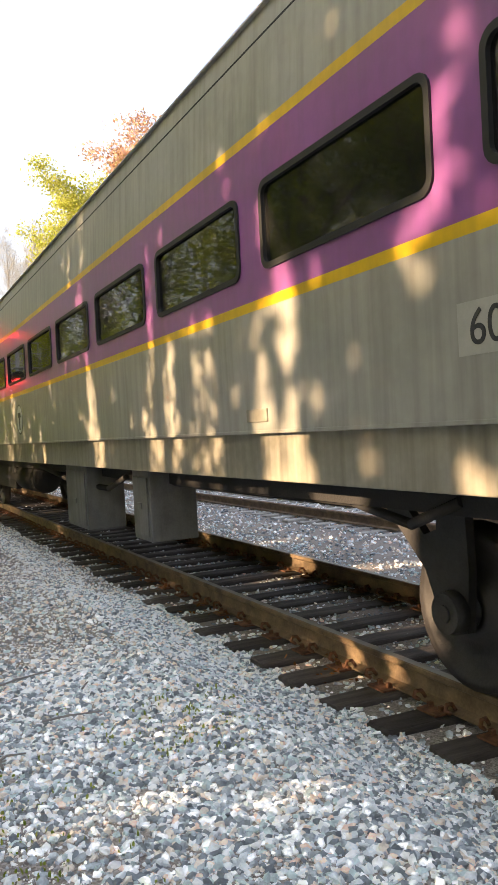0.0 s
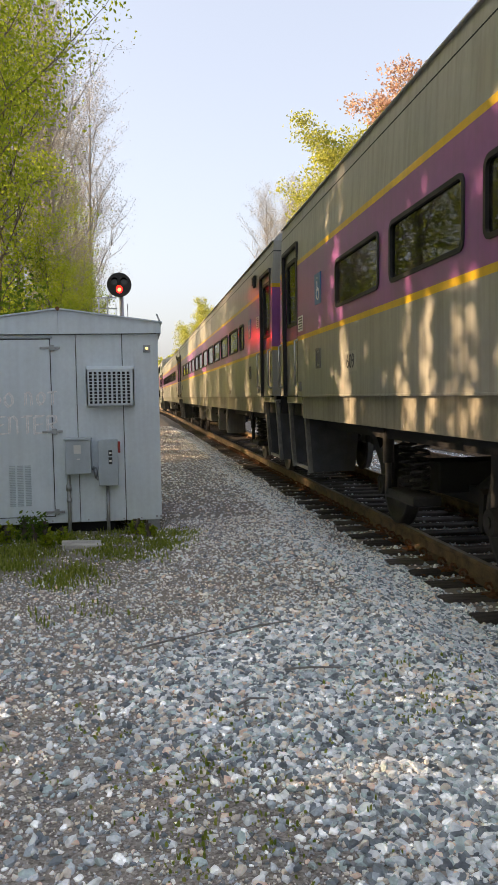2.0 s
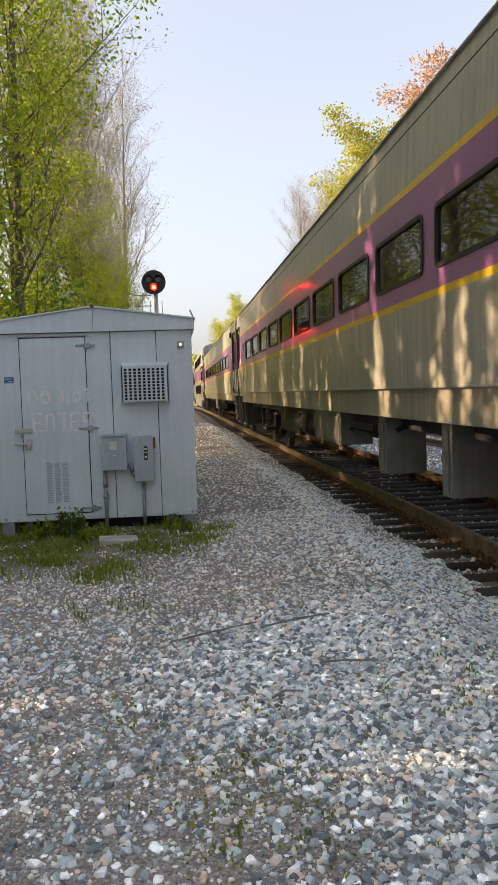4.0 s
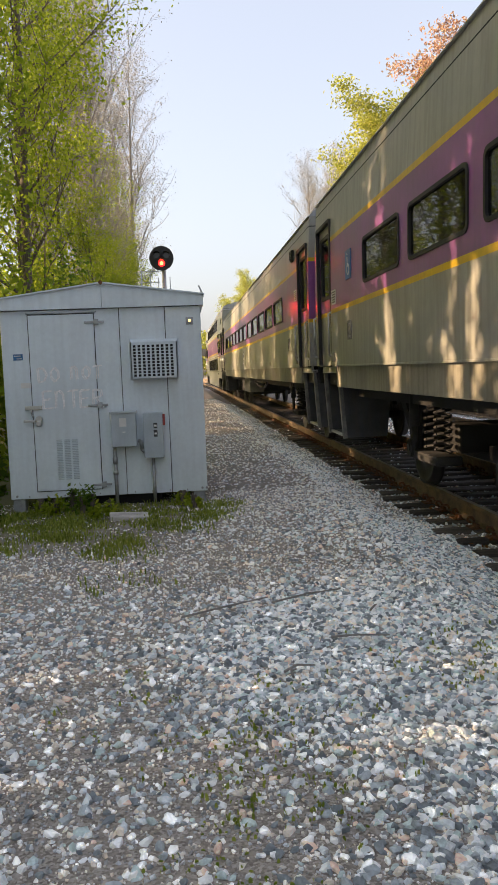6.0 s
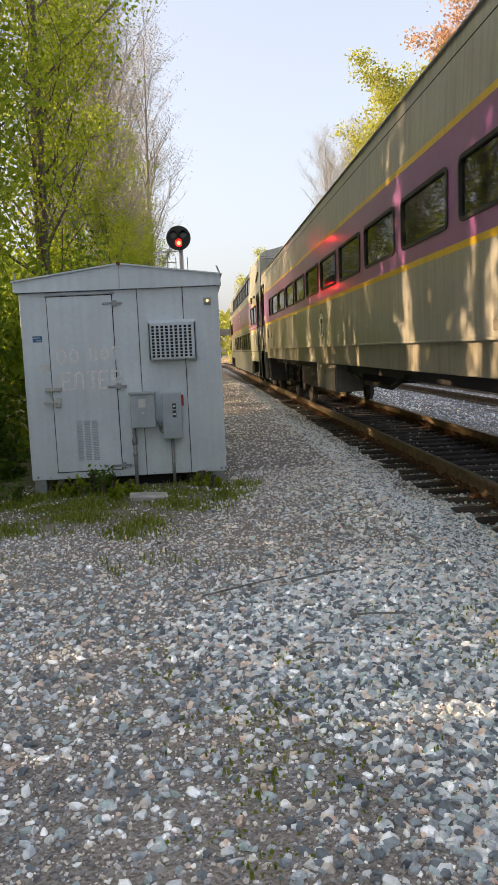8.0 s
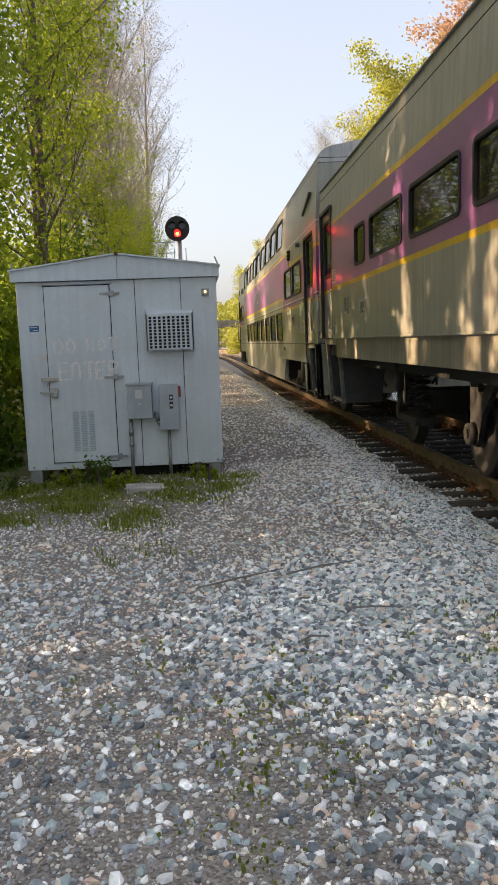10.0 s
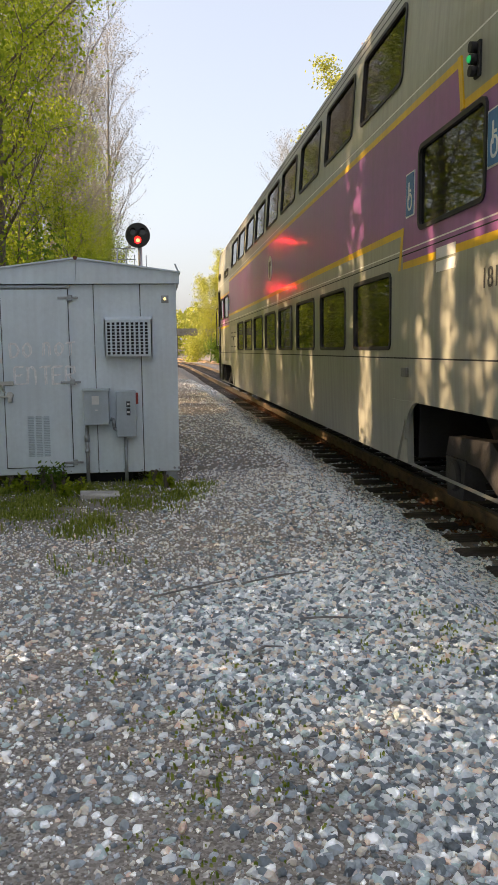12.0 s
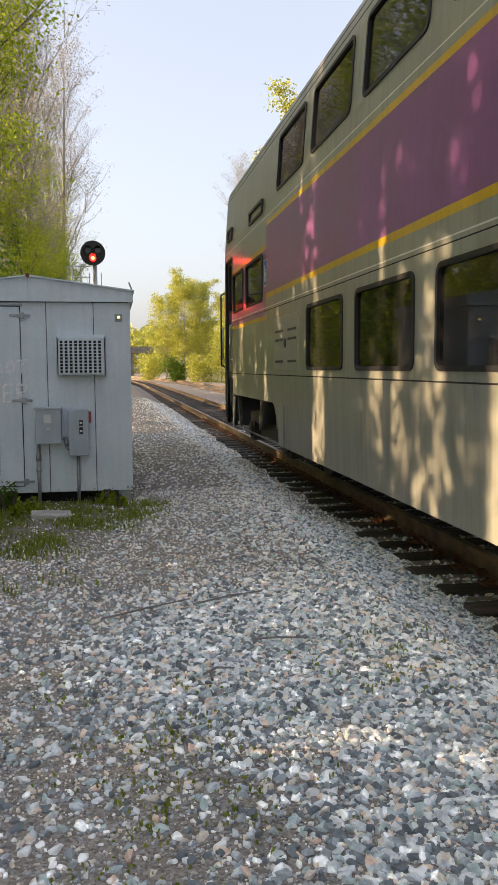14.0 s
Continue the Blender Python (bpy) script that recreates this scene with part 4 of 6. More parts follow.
    for y0, s_ in ((0.0, 1), (COACH_LEN, -1)):
        def span(p, q):
            return sorted((y0 + s_ * p, y0 + s_ * q))
        p, q = span(2.43, 2.66)
        bm = bmesh.new()
        add_ring(bm, rounded(p, q, 1.82, 2.06, 0.02), rounded(p + 0.03, q - 0.03, 1.85, 2.03, 0.015), "x", -SIDE - 0.012, -SIDE + 0.01)
        add_cyl(bm, (-SIDE - 0.006, (p + q) / 2, 1.94), (-SIDE + 0.01, (p + q) / 2, 1.94), 0.07, seg=16)
        part("latch_frame", bm, M_BOXGREY, car)
        p, q = span(1.38, 1.52)
        bm = bmesh.new()
        add_box(bm, -SIDE - 0.03, -SIDE + 0.01, p, q, 1.555, 1.68, 0.01)
        part("button_box", bm, M_SKIRT, car)
        p, q = span(1.36, 1.66)
        z = 2.70 if s_ > 0 else 2.34
        bm = bmesh.new()
        add_box(bm, -SIDE - 0.003, -SIDE + 0.01, p, q, z, z + 0.20)
        note = part("notice_sticker", bm, M_WHITE, car, "white notice with rows of small print")
        for k in range(5):
            bm = bmesh.new()
            add_box(bm, -SIDE - 0.005, -SIDE, p + 0.025, q - 0.025 - 0.06 * (k % 2), z + 0.025 + 0.034 * k, z + 0.039 + 0.034 * k)
            part("writing_bar", bm, M_DECAL, note)
    bm = bmesh.new()
    add_box(bm, -SIDE - 0.012, -SIDE + 0.04, 1.76, 1.96, 3.46, 3.67, 0.015)
    for z in (3.51, 3.565, 3.62):
        add_cyl(bm, (-SIDE - 0.04, 1.86, z), (-SIDE, 1.86, z), 0.026, seg=10, mat=1)
    part("indicator_lamps", bm, [M_BLACK, M_BOXGREY], car)
    bm = bmesh.new()
    add_box(bm, -SIDE + 0.035, -SIDE + 0.09, 0.02, COACH_LEN - 0.02, 3.945, 3.962, 0.003)
    part("gutter", bm, M_ROOF, car)
    for y0, y1 in ((3.4, 5.4), (COACH_LEN - 7.9, COACH_LEN - 6.1)):
        bm = bmesh.new()
        add_box(bm, -SIDE + 0.34, SIDE - 0.34, y0, y1, 4.05, 4.19, 0.03)
        part("roof_hatch", bm, M_BLACK, car, "dark roof ventilation hatch")
    for sy in sign:
        bm = bmesh.new()
        add_box(bm, -SIDE - 0.003, -SIDE + 0.01, sy - 0.16, sy + 0.16, 2.58, 2.94)
        sg = part("access_sign", bm, M_SIGNBLUE, car, "blue wheelchair access sign")
        bm = bmesh.new()
        ring = [(0.075 * math.cos(k * math.pi / 8), 0.075 * math.sin(k * math.pi / 8)) for k in range(16)]
        add_ring(bm, [(sy - 0.01 + p * 1.0, 2.70 + q) for p, q in ring], [(sy - 0.01 + p * 0.75, 2.70 + q * 0.75) for p, q in ring], "x", -SIDE - 0.006, -SIDE - 0.002)
        add_box(bm, -SIDE - 0.007, -SIDE - 0.002, sy, sy + 0.025, 2.73, 2.85)
        add_box(bm, -SIDE - 0.0065, -SIDE - 0.002, sy - 0.07, sy + 0.02, 2.735, 2.755)
        bmesh.ops.create_uvsphere(bm, u_segments=8, v_segments=6, radius=0.022, matrix=Matrix.Translation((-SIDE + 0.012, sy + 0.012, 2.885)))
        part("symbol", bm, M_WHITE, sg)
    for ny, nz in numbers:
        bm = bmesh.new()
        add_box(bm, -SIDE - 0.002, -SIDE + 0.01, ny - 0.22, ny + 0.22, nz - 0.10, nz + 0.11)
        part("repainted_patch", bm, M_PATCH, car)
        flat_text("fleet_number", number, 0.205, M_DECAL, car, on_side(ny, nz, SIDE))
    if emblem:
        disc = [(math.cos(k * math.pi / 16), math.sin(k * math.pi / 16)) for k in range(32)]
        bm = bmesh.new()
        add_prism(bm, [(emblem + 0.235 * p, 1.86 + 0.235 * q) for p, q in disc], "x", -SIDE - 0.002, -SIDE + 0.01)
        rim = part("emblem", bm, M_DECAL, car, "round white emblem with dark rim")
        bm = bmesh.new()
        add_prism(bm, [(emblem + 0.212 * p, 1.86 + 0.212 * q) for p, q in disc], "x", -SIDE - 0.005, -SIDE + 0.008)
        part("disc", bm, M_WHITE, rim)
        bm = bmesh.new()
        add_box(bm, -SIDE - 0.008, -SIDE, emblem - 0.12, emblem + 0.12, 1.89, 1.965)
        add_box(bm, -SIDE - 0.008, -SIDE, emblem - 0.042, emblem + 0.042, 1.70, 1.89)
        part("bars", bm, M_DECAL, rim)
    sets = truck(car, near_truck) + truck(car, COACH_LEN - 4.45)
    return car, sets


BI_LEN = 26.4


def outer_frames(parent, yc):
    """Outside side frames of a double-decker's truck: a cranked beam, axle boxes, a rubber spring and a damper each."""
    for s_ in (-1, 1):
        x = s_ * 1.28
        bm = bmesh.new()
        add_prism(bm, [(yc + p, q) for p, q in ((-1.72, 0.60), (-1.66, 0.76), (-0.8, 0.80), (-0.5, 0.64), (0.5, 0.64), (0.8, 0.80), (1.66, 0.76), (1.72, 0.60), (1.0, 0.58), (0.66, 0.42), (-0.66, 0.42), (-1.0, 0.58))], "x", x - 0.07, x + 0.07)
        part("side_frame", bm, M_TRUCK, parent, "grimy cast side frame")
        for e_ in (-1, 1):
            yy = yc + AXLE * e_
            bm = bmesh.new()
            add_prism(bm, [(yy - 0.22, 0.60), (yy - 0.17, 0.28), (yy + 0.17, 0.28), (yy + 0.22, 0.60)], "x", x - 0.09, x + 0.09)
            add_cyl(bm, (x + s_ * 0.08, yy, 0.46), (x + s_ * 0.13, yy, 0.46), 0.13, 0.115, seg=18)
            part("axle_box", bm, M_TRUCK, parent)
        bm = bmesh.new()
        add_cyl(bm, (x, yc, 0.64), (x, yc, 1.0), 0.19, 0.16, seg=18)
        part("air_spring", bm, M_RUBBER, parent)
        bm = bmesh.new()
        add_cyl(bm, (x + s_ * 0.12, yc + 0.3, 0.98), (x + s_ * 0.12, yc + 0.42, 0.52), 0.045, seg=10)
        part("damper", bm, M_BOXGREY, parent)


def bilevel():
    car = empty("cab_car", "grey and purple double-deck cab car at the rear of the train", "railway coach", "coaches of the train")
    W = SIDE
    lv = [(0.48, W - 0.03, 0), (1.395, W, 3), (1.407, W, 0), (2.275, W, 3), (2.285, W, 0), (2.315, W, 4), (2.327, W, 0), (2.45, W, 2), (2.515, W, 1), (3.43, W - 0.01, 2), (3.49, W - 0.012, 0),
          (3.555, W - 0.014, 4), (3.568, W - 0.014, 0), (3.745, W - 0.02, 0), (4.44, W - 0.07, 0), (4.52, W - 0.08, 3), (4.532, W - 0.08, 5), (4.60, W - 0.09, 3), (4.612, W - 0.09, 5),
          (4.68, W - 0.11, 5), (4.75, W - 0.18, 5), (4.81, W - 0.34, 5), (4.88, W - 0.75, 5)]
    lv = sorted(lv + [(2.16, W, 0), (2.22, W, 0), (3.12, W - 0.008, 1), (3.18, W - 0.0085, 1)])

    def paint(y, z, usual):
        """The band drops lower at the ends of the car."""
        if z > 3.52 or usual in (3, 4):
            return usual
        if z > 2.8:
            if 4.34 < y < 22.3:
                return usual
            return 0 if z > 3.18 else 2 if z > 3.12 else 1
        if 5.6 < y < 22.3:
            return usual
        return 0 if z < 2.16 else 2 if z < 2.22 else 1
    low = [(5.93 + 1.80 * k, 7.345 + 1.80 * k) for k in range(8)]
    up = [(5.72 + 1.81 * k, 7.18 + 1.81 * k) for k in range(9)]
    mid = [(2.16, 3.59), (3.83, 5.19), (22.55, 23.98), (24.25, 25.35)]
    i_ = 0.028
    doors = [(0.45, 1.68), (BI_LEN - 0.92, BI_LEN - 0.14)]
    wells = [(0.0, 0.45, 0.48, 1.395), (0.45, 1.68, 0.48, 3.44), (1.68, 5.50, 0.48, 1.03), (21.6, BI_LEN - 0.92, 0.48, 1.03), (BI_LEN - 0.92, BI_LEN - 0.14, 0.48, 3.44), (BI_LEN - 0.14, BI_LEN, 0.48, 1.395)]
    holes = [(a_ + i_, b_ - i_, 1.47 + i_, 2.18 - i_) for a_, b_ in low] + [(a_ + i_, b_ - i_, 3.745 + i_, 4.44 - i_) for a_, b_ in up] + [(a_ + i_, b_ - i_, 2.43 + i_, 3.10 - i_) for a_, b_ in mid] + wells
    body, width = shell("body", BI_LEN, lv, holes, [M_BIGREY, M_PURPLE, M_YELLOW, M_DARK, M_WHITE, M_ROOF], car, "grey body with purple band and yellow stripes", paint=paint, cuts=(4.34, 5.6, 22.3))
    for a_, b_ in low:
        window_pane(car, a_, b_, 1.47, 2.18, W, W, PROTOS, "low")
    for a_, b_ in up:
        window_pane(car, a_, b_, 3.745, 4.44, W - 0.02, W - 0.07, PROTOS, "up")
    for a_, b_ in mid:
        window_pane(car, a_, b_, 2.43, 3.10, W, W, PROTOS, "mid%.2f" % (b_ - a_))
    for a_, b_ in ((5.48, 5.92), (21.2, 21.62)):     # sloping shoulders of the low body
        bm = bmesh.new()
        s_ = 1 if a_ < 10 else -1
        near, farr = (a_, b_) if s_ > 0 else (b_, a_)
        add_prism(bm, [(near, 1.03), (near + 0.02 * s_, 0.90), (near + 0.26 * s_, 0.49), (farr, 0.49), (farr, 1.03)], "x", -W + 0.004, -W + 0.03)
        part("shoulder_plate", bm, M_BIGREY, car)
    bm = bmesh.new()
    add_box(bm, -1.3, 1.3, 0.3, 5.5, 1.0, 1.38)
    add_box(bm, -1.3, 1.3, 21.4, BI_LEN - 0.3, 1.0, 1.38)
    add_box(bm, -1.5, 1.5, 5.45, 21.5, 0.54, 0.62)
    add_box(bm, -1.5, -1.44, 5.42, 5.48, 0.54, 1.3)
    add_box(bm, -1.5, 1.5, 21.44, 21.5, 0.54, 1.3)
    add_box(bm, -1.5, 1.5, 5.44, 5.5, 0.54, 1.3)
    add_box(bm, -1.4, 1.4, 5.5, 21.4, 2.28, 2.36)
    add_box(bm, -1.35, -1.3, 1.7, 5.4, 0.98, 1.4)
    part("underframe", bm, M_BLACK, car)
    for k in range(9):
        for x0, x1 in ((-1.4, -0.35), (0.35, 1.4)):
            for z in (0.62, 2.36):
                bench(car, x0, x1, 6.2 + 1.7 * k, z)
    for a_, b_ in doors:
        end_door(car, a_, b_, 1.42, 3.42, W, 1)
        steps(car, a_, b_, W, 1.38, 0.47)
    coach_end(car, 0.0, -1, 4.5)
    # cab end
    bm = bmesh.new()
    add_prism(bm, [(-1.52, 4.45)] + [(-1.52 * math.cos(radians(t)), 4.50 + 0.52 * math.sin(radians(t))) for t in range(15, 166, 15)] + [(1.52, 4.45)], "y", 0.25, 2.4)
    part("roof_hood", bm, M_ROOF, car)
    bm = bmesh.new()
    add_prism(bm, [(BI_LEN, 1.4), (BI_LEN + 0.12, 1.4), (BI_LEN + 0.12, 3.3), (BI_LEN, 3.6)], "x", -W + 0.05, W - 0.05)
    part("cab_front", bm, M_BIGREY, car)
    bm = bmesh.new()
    for x in (-0.95, 0.95):
        add_box(bm, x - 0.4, x + 0.4, BI_LEN + 0.11, BI_LEN + 0.13, 2.45, 3.15, 0.0)
    part("windscreen", bm, M_GLASS, car)
    bm = bmesh.new()
    add_cyl(bm, (-1.2, BI_LEN - 0.05, 4.62), (-1.2, BI_LEN + 0.2, 4.62), 0.09, seg=12)
    part("roof_lamp", bm, M_BLACK, car)
    bm = bmesh.new()
    add_pipe(bm, [(-W + 0.02, BI_LEN + 0.05, 1.5), (-W - 0.06, BI_LEN + 0.08, 1.55), (-W - 0.06, BI_LEN + 0.08, 2.85), (-W + 0.02, BI_LEN + 0.05, 2.9)], 0.016, 6)
    add_box(bm, -W + 0.02, W - 0.02, BI_LEN - 0.05, BI_LEN + 0.18, 0.55, 1.4, 0.03)
    part("pilot", bm, M_BLACK, car)
    # side fittings
    bm = bmesh.new()
    add_box(bm, -W - 0.006, -W + 0.01, 20.33, 21.73, 1.46, 2.14, 0.006)
    access = part("access_panel", bm, M_PATCH, car, "louvred equipment access panel")
    for k in range(6):
        bm = bmesh.new()
        z = 1.56 + (k // 2) * 0.11 + (0.16 if k > 1 else 0)
        add_box(bm, -W - 0.011, -W, 20.43 + 0.75 * (k % 2), 20.88 + 0.75 * (k % 2), z, z + 0.03)
        part("louvre", bm, M_DECAL, access)
    bm = bmesh.new()
    add_cyl(bm, (-W - 0.015, 21.03, 1.80), (-W, 21.03, 1.80), 0.06, seg=12)
    part("lock", bm, M_DECAL, access)
    for y0, y1, z0, z1 in ((4.34, 4.27, 3.49, 3.12), (5.60, 5.70, 2.515, 2.16)):
        bm = bmesh.new()
        add_prism(bm, [(y0 - 0.03, z0), (y1 - 0.03, z1), (y1 + 0.03, z1), (y0 + 0.03, z0)], "x", -W - 0.003, -W + 0.012)
        part("yellow_stripe", bm, M_YELLOW, car)
    bm = bmesh.new()
    add_box(bm, -W - 0.01, -W + 0.02, 3.97, 4.07, 3.25, 3.48, 0.01)
    for z in (3.29, 3.365, 3.44):
        add_cyl(bm, (-W - 0.055, 4.02, z), (-W, 4.02, z), 0.035, seg=12)
    part("door_light", bm, M_BLACK, car)
    bm = bmesh.new()
    bmesh.ops.create_uvsphere(bm, u_segments=10, v_segments=8, radius=0.026, matrix=Matrix.Translation((-W - 0.05, 4.02, 3.365)))
    part("green_lamp", bm, glow("green_lamp", (0.0, 0.35, 0.09), 0.25), car)
    bm = bmesh.new()
    add_cyl(bm, (-W - 0.07, 2.32, 3.40), (-W + 0.01, 2.32, 3.40), 0.05, seg=12)
    part("camera_pod", bm, M_BOXGREY, car)
    bm = bmesh.new()
    add_ring(bm, rounded(22.6, 23.7, 3.66, 3.86, 0.03), rounded(22.66, 23.64, 3.70, 3.82, 0.02), "x", -W - 0.004, -W + 0.03)
    part("vent_frame", bm, M_DECAL, car)
    bm = bmesh.new()
    add_ring(bm, rounded(25.5, 26.0, 3.74, 3.96, 0.03), rounded(25.56, 25.94, 3.78, 3.92, 0.02), "x", -W - 0.004, -W + 0.03)
    part("vent_frame", bm, M_DECAL, car)
    bm = bmesh.new()
    add_prism(bm, [(0.75, 4.16), (1.75, 3.93), (1.75, 3.88), (0.75, 4.11)], "x", -W - 0.0, -W + 0.1)
    part("rain_gutter", bm, M_DECAL, car)
    for a_, z0 in ((3.60, 2.62), (5.30, 2.58), (22.22, 2.62)):
        bm = bmesh.new()
        add_box(bm, -W - 0.003, -W + 0.01, a_, a_ + 0.22, z0, z0 + 0.36)
        sg = part("access_sign", bm, M_WHITE, car, "blue wheelchair access sign with white border")
        bm = bmesh.new()
        add_prism(bm, rounded(a_ + 0.012, a_ + 0.208, z0 + 0.012, z0 + 0.348, 0.015), "x", -W - 0.006, -W - 0.001)
        part("field", bm, M_SIGNBLUE, sg)
        bm = bmesh.new()
        add_ring(bm, rounded(a_ + 0.05, a_ + 0.16, z0 + 0.05, z0 + 0.19, 0.05), rounded(a_ + 0.07, a_ + 0.14, z0 + 0.07, z0 + 0.17, 0.03), "x", -W - 0.009, -W - 0.005)
        add_box(bm, -W - 0.0095, -W - 0.005, a_ + 0.115, a_ + 0.137, z0 + 0.14, z0 + 0.28)
        add_box(bm, -W - 0.0092, -W - 0.005, a_ + 0.07, a_ + 0.12, z0 + 0.20, z0 + 0.22)
        part("symbol", bm, M_WHITE, sg)
    flat_text("fleet_number", "1816", 0.19, M_DECAL, car, on_side(3.68, 1.93, W))
    bm = bmesh.new()
    add_box(bm, -W - 0.003, -W + 0.01, 4.35, 4.75, 2.16, 2.24)
    part("notice_sticker", bm, M_WHITE, car)
    bm = bmesh.new()
    add_box(bm, -W - 0.003, -W + 0.01, 4.35, 4.75, 2.06, 2.14)
    part("notice_sticker", bm, M_WHITE, car)
    bm = bmesh.new()
    add_box(bm, -W - 0.003, -W + 0.01, 2.0, 2.45, 1.98, 2.20)
    part("notice_sticker", bm, M_WHITE, car)
    bm = bmesh.new()
    add_pipe(bm, [(-W - 0.01, 3.25, 2.05), (-W - 0.03, 3.25, 1.85), (-W - 0.03, 3.3, 1.80)], 0.012, 6)
    part("hook", bm, M_STEEL, car)
    bm = bmesh.new()
    add_box(bm, -W - 0.025, -W + 0.01, 5.42, 5.56, 1.24, 1.32, 0.008)
    part("latch", bm, M_BOXGREY, car)
    bm = bmesh.new()
    add_box(bm, -W - 0.003, -W + 0.01, 2.75, 3.1, 1.72, 1.80)
    part("notice_sticker", bm, M_PATCH, car)
    disc = [(math.cos(k * math.pi / 16), math.sin(k * math.pi / 16)) for k in range(32)]
    e0 = 13.8
    bm = bmesh.new()
    add_prism(bm, [(e0 + 0.225 * p, 2.98 + 0.225 * q) for p, q in disc], "x", -W - 0.003, -W + 0.01)
    rim = part("emblem", bm, M_WHITE, car, "round white emblem")
    bm = bmesh.new()
    add_box(bm, -W - 0.007, -W, e0 - 0.12, e0 + 0.12, 3.02, 3.10)
    add_box(bm, -W - 0.007, -W, e0 - 0.042, e0 + 0.042, 2.81, 3.02)
    part("bars", bm, M_DECAL, rim)
    for yc in (3.45, 23.35):
        outer_frames(car, yc)
    for y0_, s_, r_ in ((5.502, 1, 0.34), (1.685, -1, 0.10), (21.598, -1, 0.34), (BI_LEN - 0.925, 1, 0.10)):     # rounded corners of the truck openings
        bm = bmesh.new()
        arc = [(y0_ - s_ * r_ * (1 - math.cos(k * math.pi / 16)), 1.035 - r_ * (1 - math.sin(k * math.pi / 16))) for k in range(9)]
        add_prism(bm, [(y0_, 1.035)] + arc, "x", -W + 0.002, -W + 0.03)
        part("corner_plate", bm, M_BIGREY, car)
    for y0_, s_ in ((1.67, 1), (BI_LEN - 0.91, -1)):     # slanting ends next to the steps
        bm = bmesh.new()
        add_prism(bm, [(y0_, 0.99), (y0_ + s_ * 0.26, 0.99), (y0_ + s_ * 0.07, 0.44), (y0_, 0.44)], "x", -W + 0.005, -W + 0.028)
        part("corner_plate", bm, M_BIGREY, car)
        # dark box added only to block the bright view through the truck opening
        bm = bmesh.new()
        add_box(bm, -0.5, 0.5, yc - 1.75, yc + 1.75, 0.30, 1.0, 0.04)
        part("well_filler", bm, M_BLACK, car)
    return car, truck(car, 3.45) + truck(car, 23.35)


CARS = []
for offset, args in ((-28.866, (((3.92, 1.857), (24.10, 1.835)), "609", 14.40, (25.55,), 28.10, FIRST_WINDOWS, FIRST_BOXES, 3.64)),
                     (0.0, ((), "", 0, (2.53, 25.66), 28.18, SECOND_WINDOWS, SECOND_BOXES)),
                     (28.866, (((24.20, 1.87),), "385", 14.40, (), 27.83, THIRD_WINDOWS, THIRD_BOXES))):
    CARS.append((offset, *coach(*args)))
CARS.append((57.0, *bilevel()))


# ---- equipment bungalow ----
BY = 8.826      # front wall


